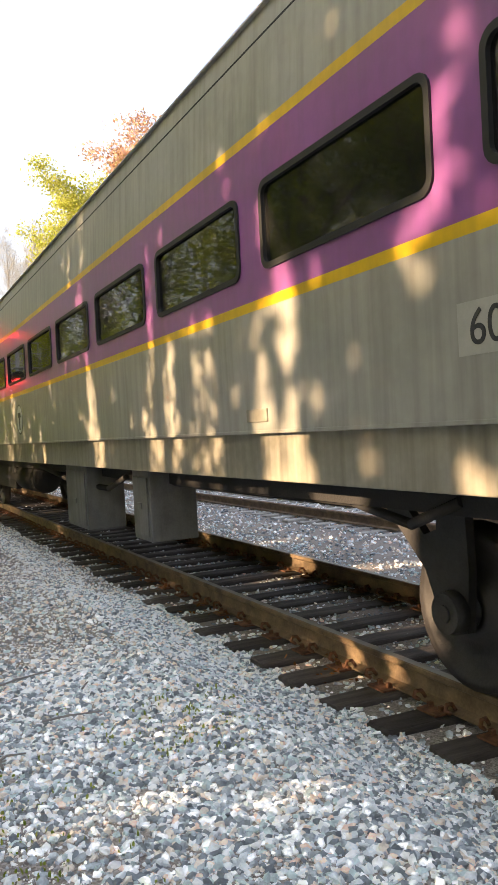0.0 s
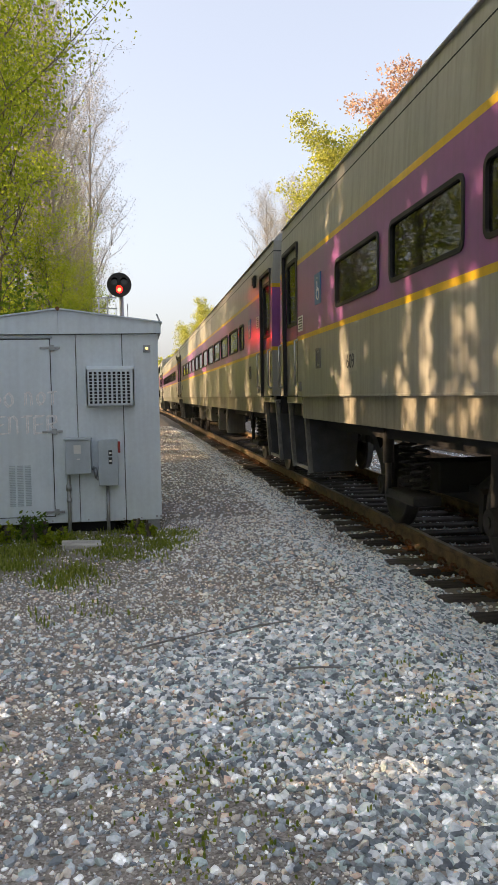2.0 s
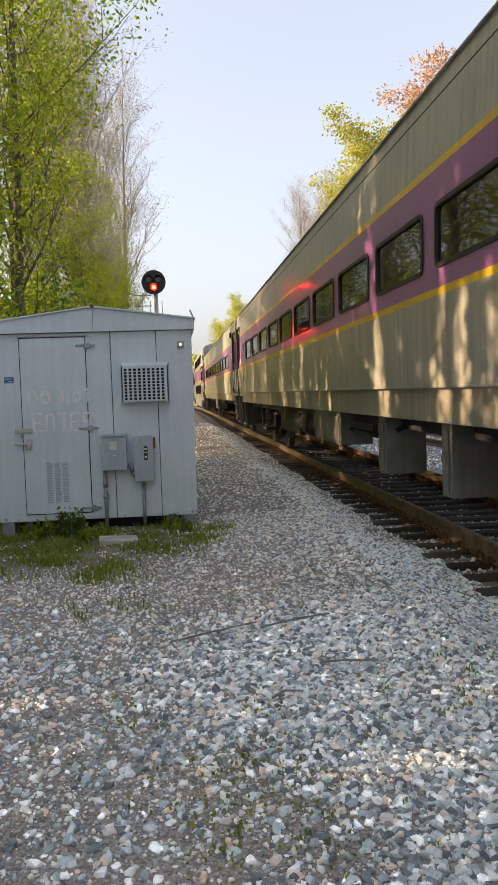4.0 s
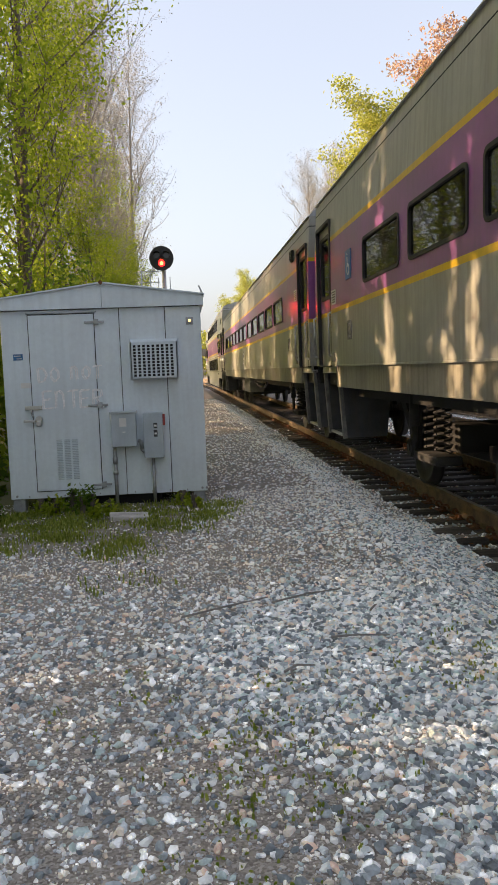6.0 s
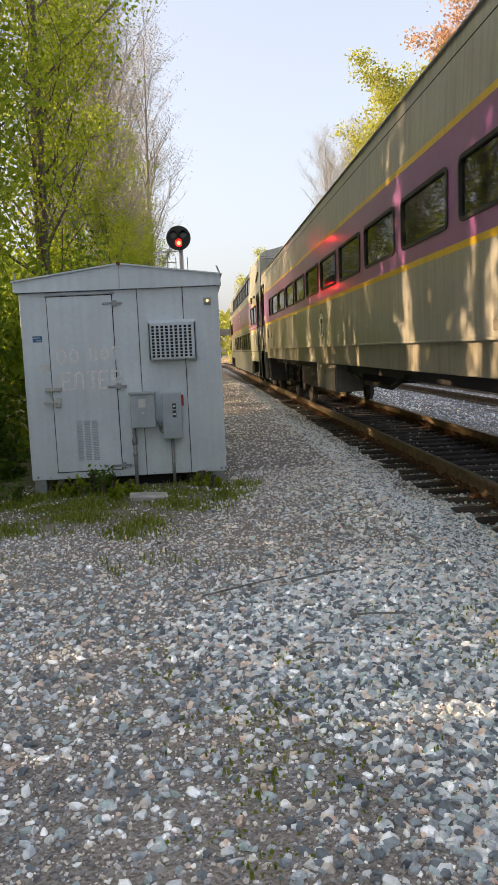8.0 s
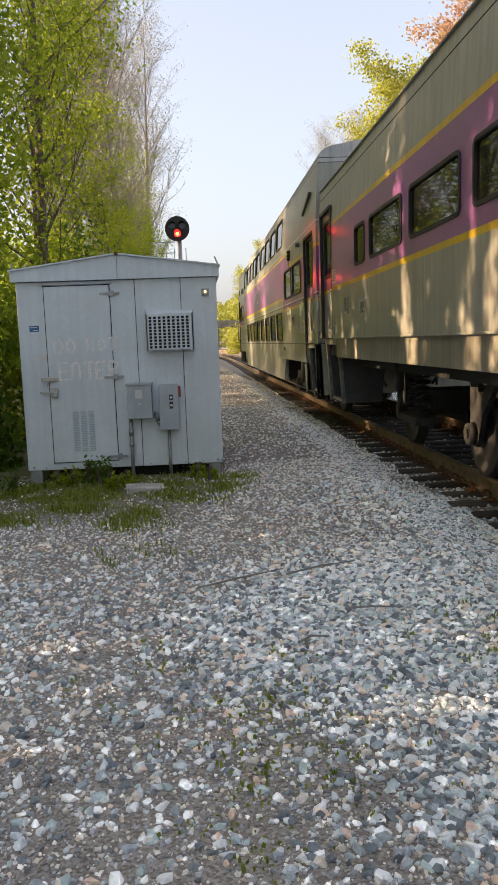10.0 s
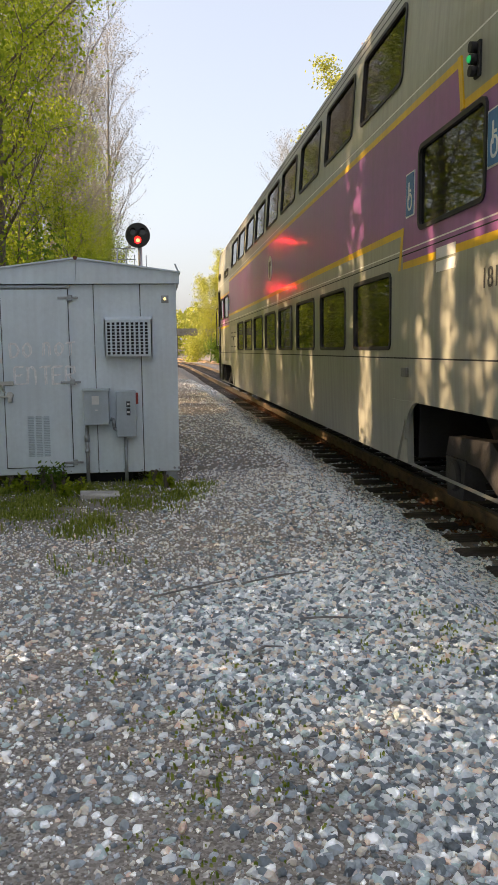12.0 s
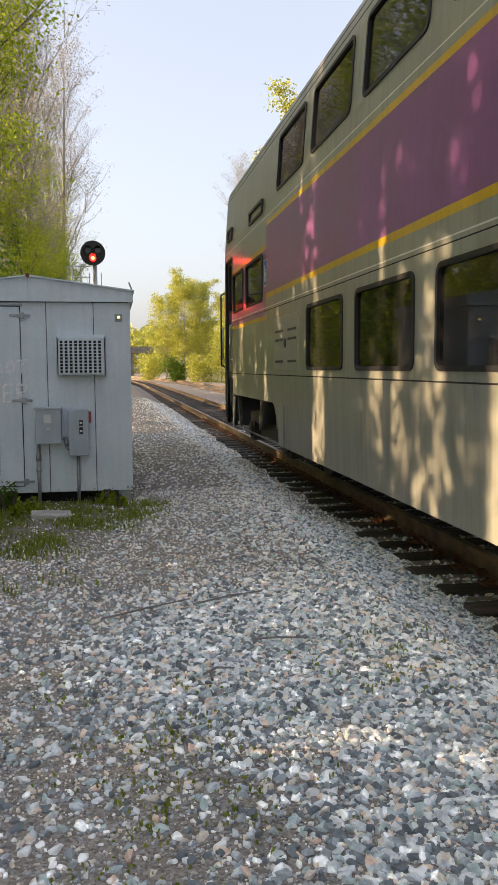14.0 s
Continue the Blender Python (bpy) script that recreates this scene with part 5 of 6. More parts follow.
def bungalow():
    b = empty("equipment_bungalow", "pale blue-grey metal signal equipment bungalow with closed door", "equipment cabinet")
    x0, x1, y1, z0, z1 = -1.90, 0.235, BY + 2.3, 0.11, 2.13
    seams = [x0, -0.645, -0.155, x1]
    for a_, c_ in zip(seams[:-1], seams[1:]):
        bm = bmesh.new()
        add_box(bm, a_ + 0.003, c_ - 0.003, BY, y1, z0, z1, 0.007)
        part("wall_panel", bm, M_BUNG, b)
    bm = bmesh.new()
    add_box(bm, x0 + 0.02, x1 - 0.02, BY + 0.012, y1 - 0.02, z0 + 0.02, z1 + 0.02)
    part("lining", bm, M_DARK, b)
    bm = bmesh.new()
    xm = -0.815
    add_prism(bm, [(x0 - 0.04, 2.135), (xm - 0.002, 2.135), (xm - 0.002, 2.39), (x0 - 0.04, 2.245)], "y", BY - 0.05, y1 + 0.05)
    part("roof", bm, M_BUNG, b, "low gabled metal roof")
    bm = bmesh.new()
    add_prism(bm, [(xm + 0.002, 2.135), (x1 + 0.03, 2.135), (x1 + 0.03, 2.245), (xm + 0.002, 2.39)], "y", BY - 0.05, y1 + 0.05)
    part("roof", bm, M_BUNG, b, "low gabled metal roof")
    for s_, xe in ((-1, x0 - 0.055), (1, x1 + 0.045)):
        bm = bmesh.new()
        add_prism(bm, [(xm, 2.392), (xe, 2.243), (xe, 2.258), (xm, 2.408)], "y", BY - 0.075, y1 + 0.07)
        part("roof_sheet", bm, M_BUNG, b)
    bm = bmesh.new()
    add_cyl(bm, (xm, BY - 0.08, 2.40), (xm, y1 + 0.08, 2.40), 0.022, seg=8)
    part("ridge_cap", bm, M_RUST, b)
    for x, t in ((x1 + 0.02, 0.03), (x0 - 0.03, -0.02)):
        bm = bmesh.new()
        add_prism(bm, [(x, 2.24), (x + 0.02, 2.24), (x + 0.008 - t, 2.34), (x - 0.008 - t, 2.34)], "y", BY - 0.05, BY - 0.035)
        part("lifting_lug", bm, M_GALV, b)
    # door
    dx0, dx1, dz0, dz1 = -1.605, -0.915, 0.19, 2.08
    bm = bmesh.new()
    add_box(bm, dx0 - 0.008, dx1 + 0.008, BY - 0.004, BY + 0.01, dz0 - 0.008, dz1 + 0.008)
    part("door_gap", bm, M_DARK, b)
    bm = bmesh.new()
    add_box(bm, dx0, dx1, BY - 0.018, BY + 0.0, dz0, dz1, 0.006)
    door = part("door", bm, M_BUNG, b, "closed sheet-metal door with chalk writing")
    for z in (1.99, 1.10, 0.235):
        bm = bmesh.new()
        add_box(bm, dx1 - 0.10, dx1 + 0.11, BY - 0.030, BY - 0.017, z - 0.012, z + 0.012, 0.003)
        add_box(bm, dx1 + 0.0, dx1 + 0.05, BY - 0.034, BY - 0.0, z - 0.03, z + 0.03, 0.004)
        part("hinge", bm, M_GALV, door)
    bm = bmesh.new()
    add_box(bm, dx0 - 0.08, dx0 + 0.10, BY - 0.04, BY - 0.015, 1.075, 1.12, 0.005)
    add_box(bm, dx0 - 0.10, dx0 + 0.03, BY - 0.05, BY - 0.03, 0.945, 0.97, 0.005)
    add_cyl(bm, (dx0 + 0.06, BY - 0.05, 0.975), (dx0 + 0.06, BY - 0.01, 0.975), 0.035, seg=12)
    add_pipe(bm, [(dx0 - 0.01, BY - 0.05, 1.08), (dx0 - 0.012, BY - 0.055, 1.03), (dx0 + 0.015, BY - 0.055, 1.0)], 0.008, 6)
    add_box(bm, dx0 + 0.035, dx0 + 0.085, BY - 0.06, BY - 0.03, 0.90, 0.96, 0.008)
    part("hasp_and_padlock", bm, M_STEEL, door)
    for i in range(3):
        for k in range(24):
            bm = bmesh.new()
            xx = -1.375 + 0.082 * i
            z = 0.31 + 0.0185 * k
            add_prism(bm, [(BY - 0.026, z), (BY - 0.017, z + 0.001), (BY - 0.017, z + 0.009)], "x", xx, xx + 0.062)
            # slats coloured darker than the door to stand for their shaded gaps
            part("louvre", bm, M_BUNGD, door)
    bm = bmesh.new()
    add_box(bm, dx0 - 0.02, dx1 + 0.03, BY - 0.035, BY + 0.0, dz1 + 0.012, dz1 + 0.03, 0.003)
    part("drip_rail", bm, M_BUNGD, b)
    # chalk lettering
    for (x, z, tx, sz) in CHALK:
        chalk(door, x, z, tx, sz)
    # ventilator hood
    vx0, vx1, vz0, vz1 = -0.535, -0.035, 1.37, 1.79
    bm = bmesh.new()
    add_prism(bm, [(BY, vz1), (BY - 0.10, vz1 - 0.035), (BY - 0.10, vz0), (BY - 0.085, vz0), (BY - 0.085, vz1 - 0.05), (BY, vz1 - 0.015)], "x", vx0, vx1)
    for x in (vx0, vx1 - 0.012):
        add_box(bm, x, x + 0.012, BY - 0.10, BY, vz0, vz1 - 0.03)
    hood = part("vent_hood", bm, M_BUNG, b, "perforated ventilator hood")
    for i in range(9):
        for k in range(10):
            bm = bmesh.new()
            x, z = vx0 + 0.045 + i * 0.0495, vz0 + 0.032 + k * 0.0345
            add_box(bm, x - 0.014, x + 0.014, BY - 0.103, BY - 0.098, z - 0.0125, z + 0.0125)
            part("slot", bm, M_DARK, hood)
    # meter box, switch box, conduits
    bm = bmesh.new()
    add_box(bm, -0.775, -0.51, BY - 0.16, BY, 0.645, 1.02, 0.008)
    add_box(bm, -0.785, -0.50, BY - 0.175, BY, 1.005, 1.03, 0.006)
    mb = part("meter_box", bm, M_BUNGD, b)
    bm = bmesh.new()
    add_box(bm, -0.685, -0.61, BY - 0.163, BY - 0.15, 0.865, 0.955)
    part("paper_label", bm, M_WHITE, mb)
    bm = bmesh.new()
    add_box(bm, -0.655, -0.625, BY - 0.163, BY - 0.15, 0.80, 0.812)
    part("paper_label", bm, M_WHITE, mb)
    bm = bmesh.new()
    add_box(bm, -0.435, -0.225, BY - 0.13, BY, 0.51, 1.0, 0.008)
    sb = part("switch_box", bm, M_BUNGD, b)
    bm = bmesh.new()
    add_box(bm, -0.325, -0.285, BY - 0.133, BY - 0.12, 0.83, 0.89)
    part("warning_label", bm, M_DECAL, sb)
    bm = bmesh.new()
    add_box(bm, -0.325, -0.285, BY - 0.133, BY - 0.12, 0.74, 0.815)
    part("warning_label", bm, M_DECAL, sb)
    bm = bmesh.new()
    add_box(bm, -0.318, -0.292, BY - 0.136, BY - 0.12, 0.85, 0.87)
    part("label_bar", bm, M_WHITE, sb)
    bm = bmesh.new()
    add_box(bm, -0.318, -0.292, BY - 0.136, BY - 0.12, 0.765, 0.785)
    part("label_bar", bm, M_WHITE, sb)
    bm = bmesh.new()
    add_box(bm, -0.228, -0.20, BY - 0.11, BY - 0.08, 0.86, 0.98, 0.004)
    part("switch_lever", bm, material("red_lever", (0.35, 0.05, 0.04), 0.5), sb)
    bm = bmesh.new()
    add_pipe(bm, [(-0.50, BY - 0.06, 0.70), (-0.47, BY - 0.06, 0.69), (-0.46, BY - 0.06, 0.60), (-0.43, BY - 0.06, 0.575)], 0.02, 8)
    add_pipe(bm, [(-0.755, BY - 0.06, 0.66), (-0.755, BY - 0.06, -0.15)], 0.02, 8)
    add_cyl(bm, (-0.755, BY - 0.06, 0.46), (-0.755, BY - 0.06, 0.53), 0.028)
    add_cyl(bm, (-0.755, BY - 0.06, 0.34), (-0.755, BY - 0.06, 0.38), 0.027)
    add_pipe(bm, [(-0.345, BY - 0.05, 0.52), (-0.345, BY - 0.05, -0.15)], 0.018, 8)
    part("conduit", bm, M_GALV, b)
    # lamp, nameplates
    bm = bmesh.new()
    add_box(bm, 0.07, 0.15, BY - 0.012, BY, 1.93, 2.01, 0.004)
    add_cyl(bm, (0.11, BY - 0.05, 1.97), (0.11, BY - 0.01, 1.97), 0.016, 0.026, seg=12)
    part("lamp_plate", bm, M_GALV, b)
    bm = bmesh.new()
    bmesh.ops.create_uvsphere(bm, u_segments=10, v_segments=8, radius=0.016, matrix=Matrix.Translation((0.11, BY - 0.05, 1.972)))
    part("bulb", bm, glow("amber_bulb", (1.0, 0.75, 0.3), 0.5), b)
    bm = bmesh.new()
    add_box(bm, -1.78, -1.68, BY - 0.004, BY, 1.61, 1.675)
    np_ = part("nameplate", bm, M_SIGNBLUE, b, "small dark blue nameplate")
    bm = bmesh.new()
    add_box(bm, -1.77, -1.70, BY - 0.007, BY, 1.652, 1.66)
    add_box(bm, -1.745, -1.69, BY - 0.007, BY, 1.622, 1.63)
    part("writing_bar", bm, M_WHITE, np_)
    bm = bmesh.new()
    add_box(bm, -1.72, -1.595 - 0.02, BY - 0.004, BY, 1.31, 1.365)
    part("blank_plate", bm, M_WHITE, b)
    # feet
    for x in (x0 + 0.02, x1 - 0.16):
        for y in (BY + 0.02, y1 - 0.2):
            bm = bmesh.new()
            add_box(bm, x, x + 0.13, y, y + 0.16, -0.25, z0 + 0.005, 0.006)
            part("foot", bm, M_GALV, b)
    bm = bmesh.new()
    add_box(bm, -1.0, -0.28, BY + 0.12, y1 - 0.3, -0.3, z0 - 0.01, 0.01)
    add_cyl(bm, (-1.62, BY + 0.2, -0.3), (-1.62, BY + 0.2, z0), 0.05)
    part("cable_chute", bm, M_DARK, b)
    for x in (x0 + 0.07, x1 - 0.06, x1 - 0.012):
        bm = bmesh.new()
        add_cyl(bm, (x, BY - 0.014, z0 + 0.035), (x, BY + 0.004, z0 + 0.035), 0.013, seg=8)
        part("bolt", bm, M_GALV, b)
    for k in range(10):
        bm = bmesh.new()
        add_cyl(bm, (x0 + 0.2 + 0.19 * k, BY - 0.006, z0 + 0.025), (x0 + 0.2 + 0.19 * k, BY + 0.004, z0 + 0.025), 0.008, seg=6)
        part("bolt", bm, M_GALV, b)


LETTERS = {"D": [[(0, 0), (0, 1), (0.5, 0.95), (0.8, 0.5), (0.5, 0.05), (0, 0)]], "O": [[(0.4, 0), (0.05, 0.3), (0.05, 0.7), (0.4, 1), (0.75, 0.7), (0.75, 0.3), (0.4, 0)]],
           "N": [[(0, 0), (0.08, 0.9), (0.35, 1.0), (0.6, 0.75), (0.62, 0)], [(0.0, 1), (0.08, 0.8)]], "T": [[(0, 0.95), (0.8, 1.0)], [(0.42, 1), (0.4, 0)]],
           "E": [[(0.7, 1), (0, 0.97), (0, 0), (0.75, 0.02)], [(0, 0.5), (0.55, 0.52)]], "R": [[(0, 0), (0, 1), (0.6, 0.95), (0.65, 0.6), (0, 0.5)], [(0.2, 0.5), (0.75, -0.12)]]}
CHALK = [(-1.535, 1.365, "DO", 0.15), (-1.19, 1.38, "NOT", 0.14), (-1.50, 1.08, "ENTER", 0.185)]


def chalk(parent, x, z, text, size):
    """Hand-drawn outlined capitals in chalk."""
    rng = random.Random(len(text))
    for ch in text:
        bm = bmesh.new()
        for shift in ((0, 0), (0.016, 0.010)):
            for line in LETTERS[ch]:
                pts = [(x + shift[0] + p * size * 0.75 + rng.uniform(-0.004, 0.004), z + shift[1] + q * size + rng.uniform(-0.004, 0.004)) for p, q in line]
                for (a0, b0), (a1, b1) in zip(pts[:-1], pts[1:]):
                    dx, dz = a1 - a0, b1 - b0
                    ln = math.hypot(dx, dz) or 1
                    nx, nz = -dz / ln * 0.006, dx / ln * 0.006
                    y = BY - 0.0192 - 0.0002 * rng.random()
                    bm.faces.new([bm.verts.new(p) for p in ((a0 + nx, y, b0 + nz), (a1 + nx, y, b1 + nz), (a1 - nx, y, b1 - nz), (a0 - nx, y, b0 - nz))])
        part("chalk_letter", bm, M_CHALK, parent)
        x += size * (0.72 if len(text) > 3 else 0.85)


bungalow()


def paver():
    bm = bmesh.new()
    add_box(bm, -0.19, 0.19, -0.12, 0.12, -0.02, 0.03, 0.012)
    ob = part("concrete_slab", bm, M_CONC, None)
    tagged(ob, "broken pale concrete slab lying in the weeds", "slab")
    ob.matrix_basis = pose(-0.58, 7.95, ground_z(-0.58, 7.95) + 0.01, 2, 3, 6)


paver()


# ---- signal ----
def signal():
    sx, sy, sz = -0.51, 28.1, 5.30
    s = empty("railway_signal", "black round three-lamp signal showing red on a steel mast", "railway signal")
    bm = bmesh.new()
    add_cyl(bm, (sx + 0.06, sy + 0.14, -0.1), (sx + 0.06, sy + 0.14, sz - 0.2), 0.075, seg=14)
    add_box(bm, sx - 0.2, sx + 0.32, sy - 0.12, sy + 0.4, -0.2, 0.25, 0.02)
    part("mast", bm, M_GALV, s)
    bm = bmesh.new()
    add_cyl(bm, (sx, sy + 0.02, sz), (sx, sy + 0.05, sz), 0.415, seg=40)
    add_box(bm, sx - 0.25, sx + 0.25, sy + 0.05, sy + 0.22, sz - 0.25, sz + 0.25, 0.03)
    target = part("target_disc", bm, M_SIGBLACK, s)
    lens = [(-0.165, 0.10, False), (0.165, 0.10, False), (0.0, -0.17, True)]
    m_off = material("dark_lens", (0.05, 0.055, 0.055), 0.15, var=0.2, bump=0)
    m_red = glow("red_aspect", (1.0, 0.01, 0.01), 3.0)
    m_core = glow("red_aspect_core", (1.0, 0.035, 0.008), 16.0)
    for dx, dz, on in lens:
        bm = bmesh.new()
        ring = [(sx + dx + 0.125 * math.cos(t), sz + dz + 0.125 * math.sin(t)) for t in [math.pi * k / 8 for k in range(-1, 10)]]
        inner = [(sx + dx + 0.115 * math.cos(t), sz + dz + 0.115 * math.sin(t)) for t in [math.pi * k / 8 for k in range(-1, 10)]]
        add_prism(bm, ring + inner[::-1], "y", sy - 0.25, sy + 0.03)
        part("visor", bm, M_SIGBLACK, s)
        bm = bmesh.new()
        add_cyl(bm, (sx + dx, sy + 0.005, sz + dz), (sx + dx, sy + 0.03, sz + dz), 0.108, seg=20)
        glass = part("lens", bm, m_red if on else m_off, s)
        if on:
            bm = bmesh.new()
            add_cyl(bm, (sx + dx, sy - 0.004, sz + dz), (sx + dx, sy + 0.01, sz + dz), 0.06, seg=16)
            part("lamp_core", bm, m_core, glass)
    low = sz - 1.75          # second head lower on the mast
    bm = bmesh.new()
    add_cyl(bm, (sx + 0.06, sy + 0.02, low), (sx + 0.06, sy + 0.05, low), 0.35, seg=32)
    part("target_disc", bm, M_SIGBLACK, s)
    bm = bmesh.new()
    add_cyl(bm, (sx + 0.06, sy + 0.0, low), (sx + 0.06, sy + 0.03, low), 0.108, seg=20)
    glass = part("lens", bm, m_red, s)
    bm = bmesh.new()
    add_cyl(bm, (sx + 0.06, sy - 0.008, low), (sx + 0.06, sy + 0.01, low), 0.06, seg=16)
    part("lamp_core", bm, m_core, glass)
    bm = bmesh.new()
    add_box(bm, sx - 0.75, sx + 0.2, sy + 0.05, sy + 0.6, sz - 1.30, sz - 1.26, 0.005)
    for x in (sx - 0.72, sx - 0.42):
        add_cyl(bm, (x, sy + 0.5, sz - 1.3), (x, sy + 0.5, sz - 0.35), 0.018, seg=6)
        add_cyl(bm, (x, sy + 0.1, sz - 1.3), (x, sy + 0.1, sz - 0.6), 0.018, seg=6)
    for z in (sz - 0.38, sz - 0.75):
        add_cyl(bm, (sx - 0.85, sy + 0.5, z), (sx - 0.1, sy + 0.5, z), 0.018, seg=6)
    part("service_platform", bm, M_GALV, s)
    bm = bmesh.new()
    for x in (sx - 0.14, sx + 0.26):
        add_cyl(bm, (x, sy + 0.45, 0), (x, sy + 0.45, sz - 0.6), 0.016, seg=6)
    for k in range(14):
        add_cyl(bm, (sx - 0.14, sy + 0.45, 0.3 * k + 0.3), (sx + 0.26, sy + 0.45, 0.3 * k + 0.3), 0.01, seg=6)
    part("ladder", bm, M_GALV, s)


signal()
# spots at the signal heads, added to redden the train where it mirrors them
for at, aim, power in (((-0.51, 27.82, 5.13), 3.3, 16.0), ((-0.45, 27.85, 3.55), 2.5, 26.0)):
    beam = new("red_glow_spot", bpy.data.lights.new("red_glow_spot", "SPOT"))
    beam.data.energy, beam.data.color, beam.data.spot_size, beam.data.spot_blend, beam.data.shadow_soft_size = power, (1.0, 0.02, 0.03), radians(3.2), 1.0, 0.05
    beam.matrix_world = look(at, (2.1, 14.6, aim))


# ---- trees ----
def limb(vs, fs, pts, radii, seg=6):
    rings = []
    for i, (p, r) in enumerate(zip(pts, radii)):
        d = (pts[min(i + 1, len(pts) - 1)] - pts[max(i - 1, 0)]).normalized()
        q = d.to_track_quat("Z", "Y")
        base = len(vs)
        for k in range(seg):
            t = 2 * math.pi * k / seg
            vs.append(p + q @ Vector((r * math.cos(t), r * math.sin(t), 0)))
        rings.append(base)
    for a_, b_ in zip(rings[:-1], rings[1:]):
        for k in range(seg):
            j = (k + 1) % seg
            fs.append((a_ + k, a_ + j, b_ + j, b_ + k))


def make_tree(name, label, height, spread, seed, leaf_mat, leaves, leaf_size, bark=None, trunk_r=0.16, bare=0.25, limbs=16, group="", clump=0.55, rise=(0.5, 1.1), twigs=5):
    """A tapered, slightly crooked trunk, limbs that fork into twigs, and loose leaves round the twigs."""
    rng = random.Random(seed)
    tree = empty(name, label, "tree", group)
    vs, fs, tips = [], [], []
    n_ = 10
    lean = Vector((rng.uniform(-0.05, 0.05), rng.uniform(-0.05, 0.05), 0))
    trunk = []
    for k in range(n_ + 1):
        t = k / n_
        trunk.append(Vector((0.25 * math.sin(3.1 * t + seed) * t, 0.25 * math.cos(2.3 * t + seed) * t, -0.3 + height * t)) + lean * height * t)
    limb(vs, fs, trunk, [trunk_r * (1.25 if k == 0 else 1) * (1 - 0.93 * (k / n_)) + 0.008 for k in range(n_ + 1)], 8)
    for i in range(limbs):
        t = bare + (0.97 - bare) * (i + rng.random()) / limbs
        p = trunk[min(n_ - 1, int(t * n_))].lerp(trunk[min(n_, int(t * n_) + 1)], t * n_ % 1)
        ang = i * 2.4 + rng.uniform(-0.5, 0.5)
        reach = spread * (0.45 + 0.7 * math.sin(math.pi * min(1, (t - bare) / (1 - bare) * 0.8 + 0.15))) * rng.uniform(0.7, 1.15)
        up = rng.uniform(*rise)
        pts = [p]
        d = Vector((math.cos(ang), math.sin(ang), up)).normalized()
        for k in range(4):
            d = (d + Vector((rng.uniform(-0.25, 0.25), rng.uniform(-0.25, 0.25), rng.uniform(-0.05, 0.22)))).normalized()
            pts.append(pts[-1] + d * reach / 4)
        r0 = trunk_r * 0.38 * (1 - t) + 0.012
        limb(vs, fs, pts, [r0 * (1 - 0.85 * k / 4) for k in range(5)], 5)
        for _ in range(twigs):
            k = rng.randint(1, 4)
            q0 = pts[k]
            dd = (d + Vector((rng.uniform(-0.9, 0.9), rng.uniform(-0.9, 0.9), rng.uniform(-0.3, 0.7)))).normalized()
            q1 = q0 + dd * reach * rng.uniform(0.2, 0.45)
            q2 = q1 + (dd + Vector((0, 0, 0.35))).normalized() * reach * rng.uniform(0.12, 0.25)
            limb(vs, fs, [q0, q1, q2], [r0 * 0.35, r0 * 0.22, 0.004], 4)
            tips += [q1, q2, q0.lerp(q1, 0.5)]
            for _ in range(3):
                e_ = q1.lerp(q2, rng.random())
                q3 = e_ + Vector((rng.uniform(-1, 1), rng.uniform(-1, 1), rng.uniform(0, 1.0))).normalized() * reach * rng.uniform(0.1, 0.25)
                limb(vs, fs, [e_, q3], [r0 * 0.14 + 0.003, 0.003], 3)
                tips.append(q3)
        tips.append(pts[-1])
    tr = mesh_ob("trunk", vs, fs, bark or M_BARK, smooth=True)
    tr.parent = tree
    if leaves:
        r = np.random.default_rng(seed)
        tp = np.array([t[:] for t in tips])
        pick = r.integers(0, len(tp), leaves)
        c = tp[pick] + r.standard_normal((leaves, 3)) * clump * np.array([1, 1, 0.7])
        a_ = r.standard_normal((leaves, 3))
        a_ /= np.linalg.norm(a_, axis=1, keepdims=True)
        b_ = np.cross(a_, r.standard_normal((leaves, 3)))
        b_ /= np.linalg.norm(b_, axis=1, keepdims=True)
        s = leaf_size * r.uniform(0.5, 1.3, (leaves, 1))
        quad = np.stack([c - a_ * s, c + b_ * s * 0.5, c + a_ * s, c - b_ * s * 0.5], 1).reshape(-1, 3)
        cr = quad_cloud("crown", quad, leaf_mat)
        cr.parent = tree
    return tree


def quad_cloud(name, quad, mat):
    n = len(quad) // 4
    me = bpy.data.meshes.new(name)
    me.vertices.add(n * 4)
    me.vertices.foreach_set("co", np.asarray(quad, dtype=np.float32).ravel())
    me.loops.add(n * 4)
    me.loops.foreach_set("vertex_index", np.arange(n * 4, dtype=np.int32))
    me.polygons.add(n)
    me.polygons.foreach_set("loop_start", np.arange(0, n * 4, 4, dtype=np.int32))
    me.polygons.foreach_set("loop_total", np.full(n, 4, dtype=np.int32))
    me.materials.append(mat)
    me.update(calc_edges=True)
    return new(name, me)


def plant(protos, spots):
    """Set each prototype once, then copies of it, at (kind, x, y, turn, scale)."""
    used = set()
    for k, x, y, turn, sc in spots:
        m = pose(x, y, ground_z(x, y), 0, 0, turn)
        if k not in used:
            used.add(k)
            protos[k].matrix_basis = m
            ob = protos[k]
        else:
            ob = copy_thing(protos[k], m)
        ob.scale = (sc, sc, sc)


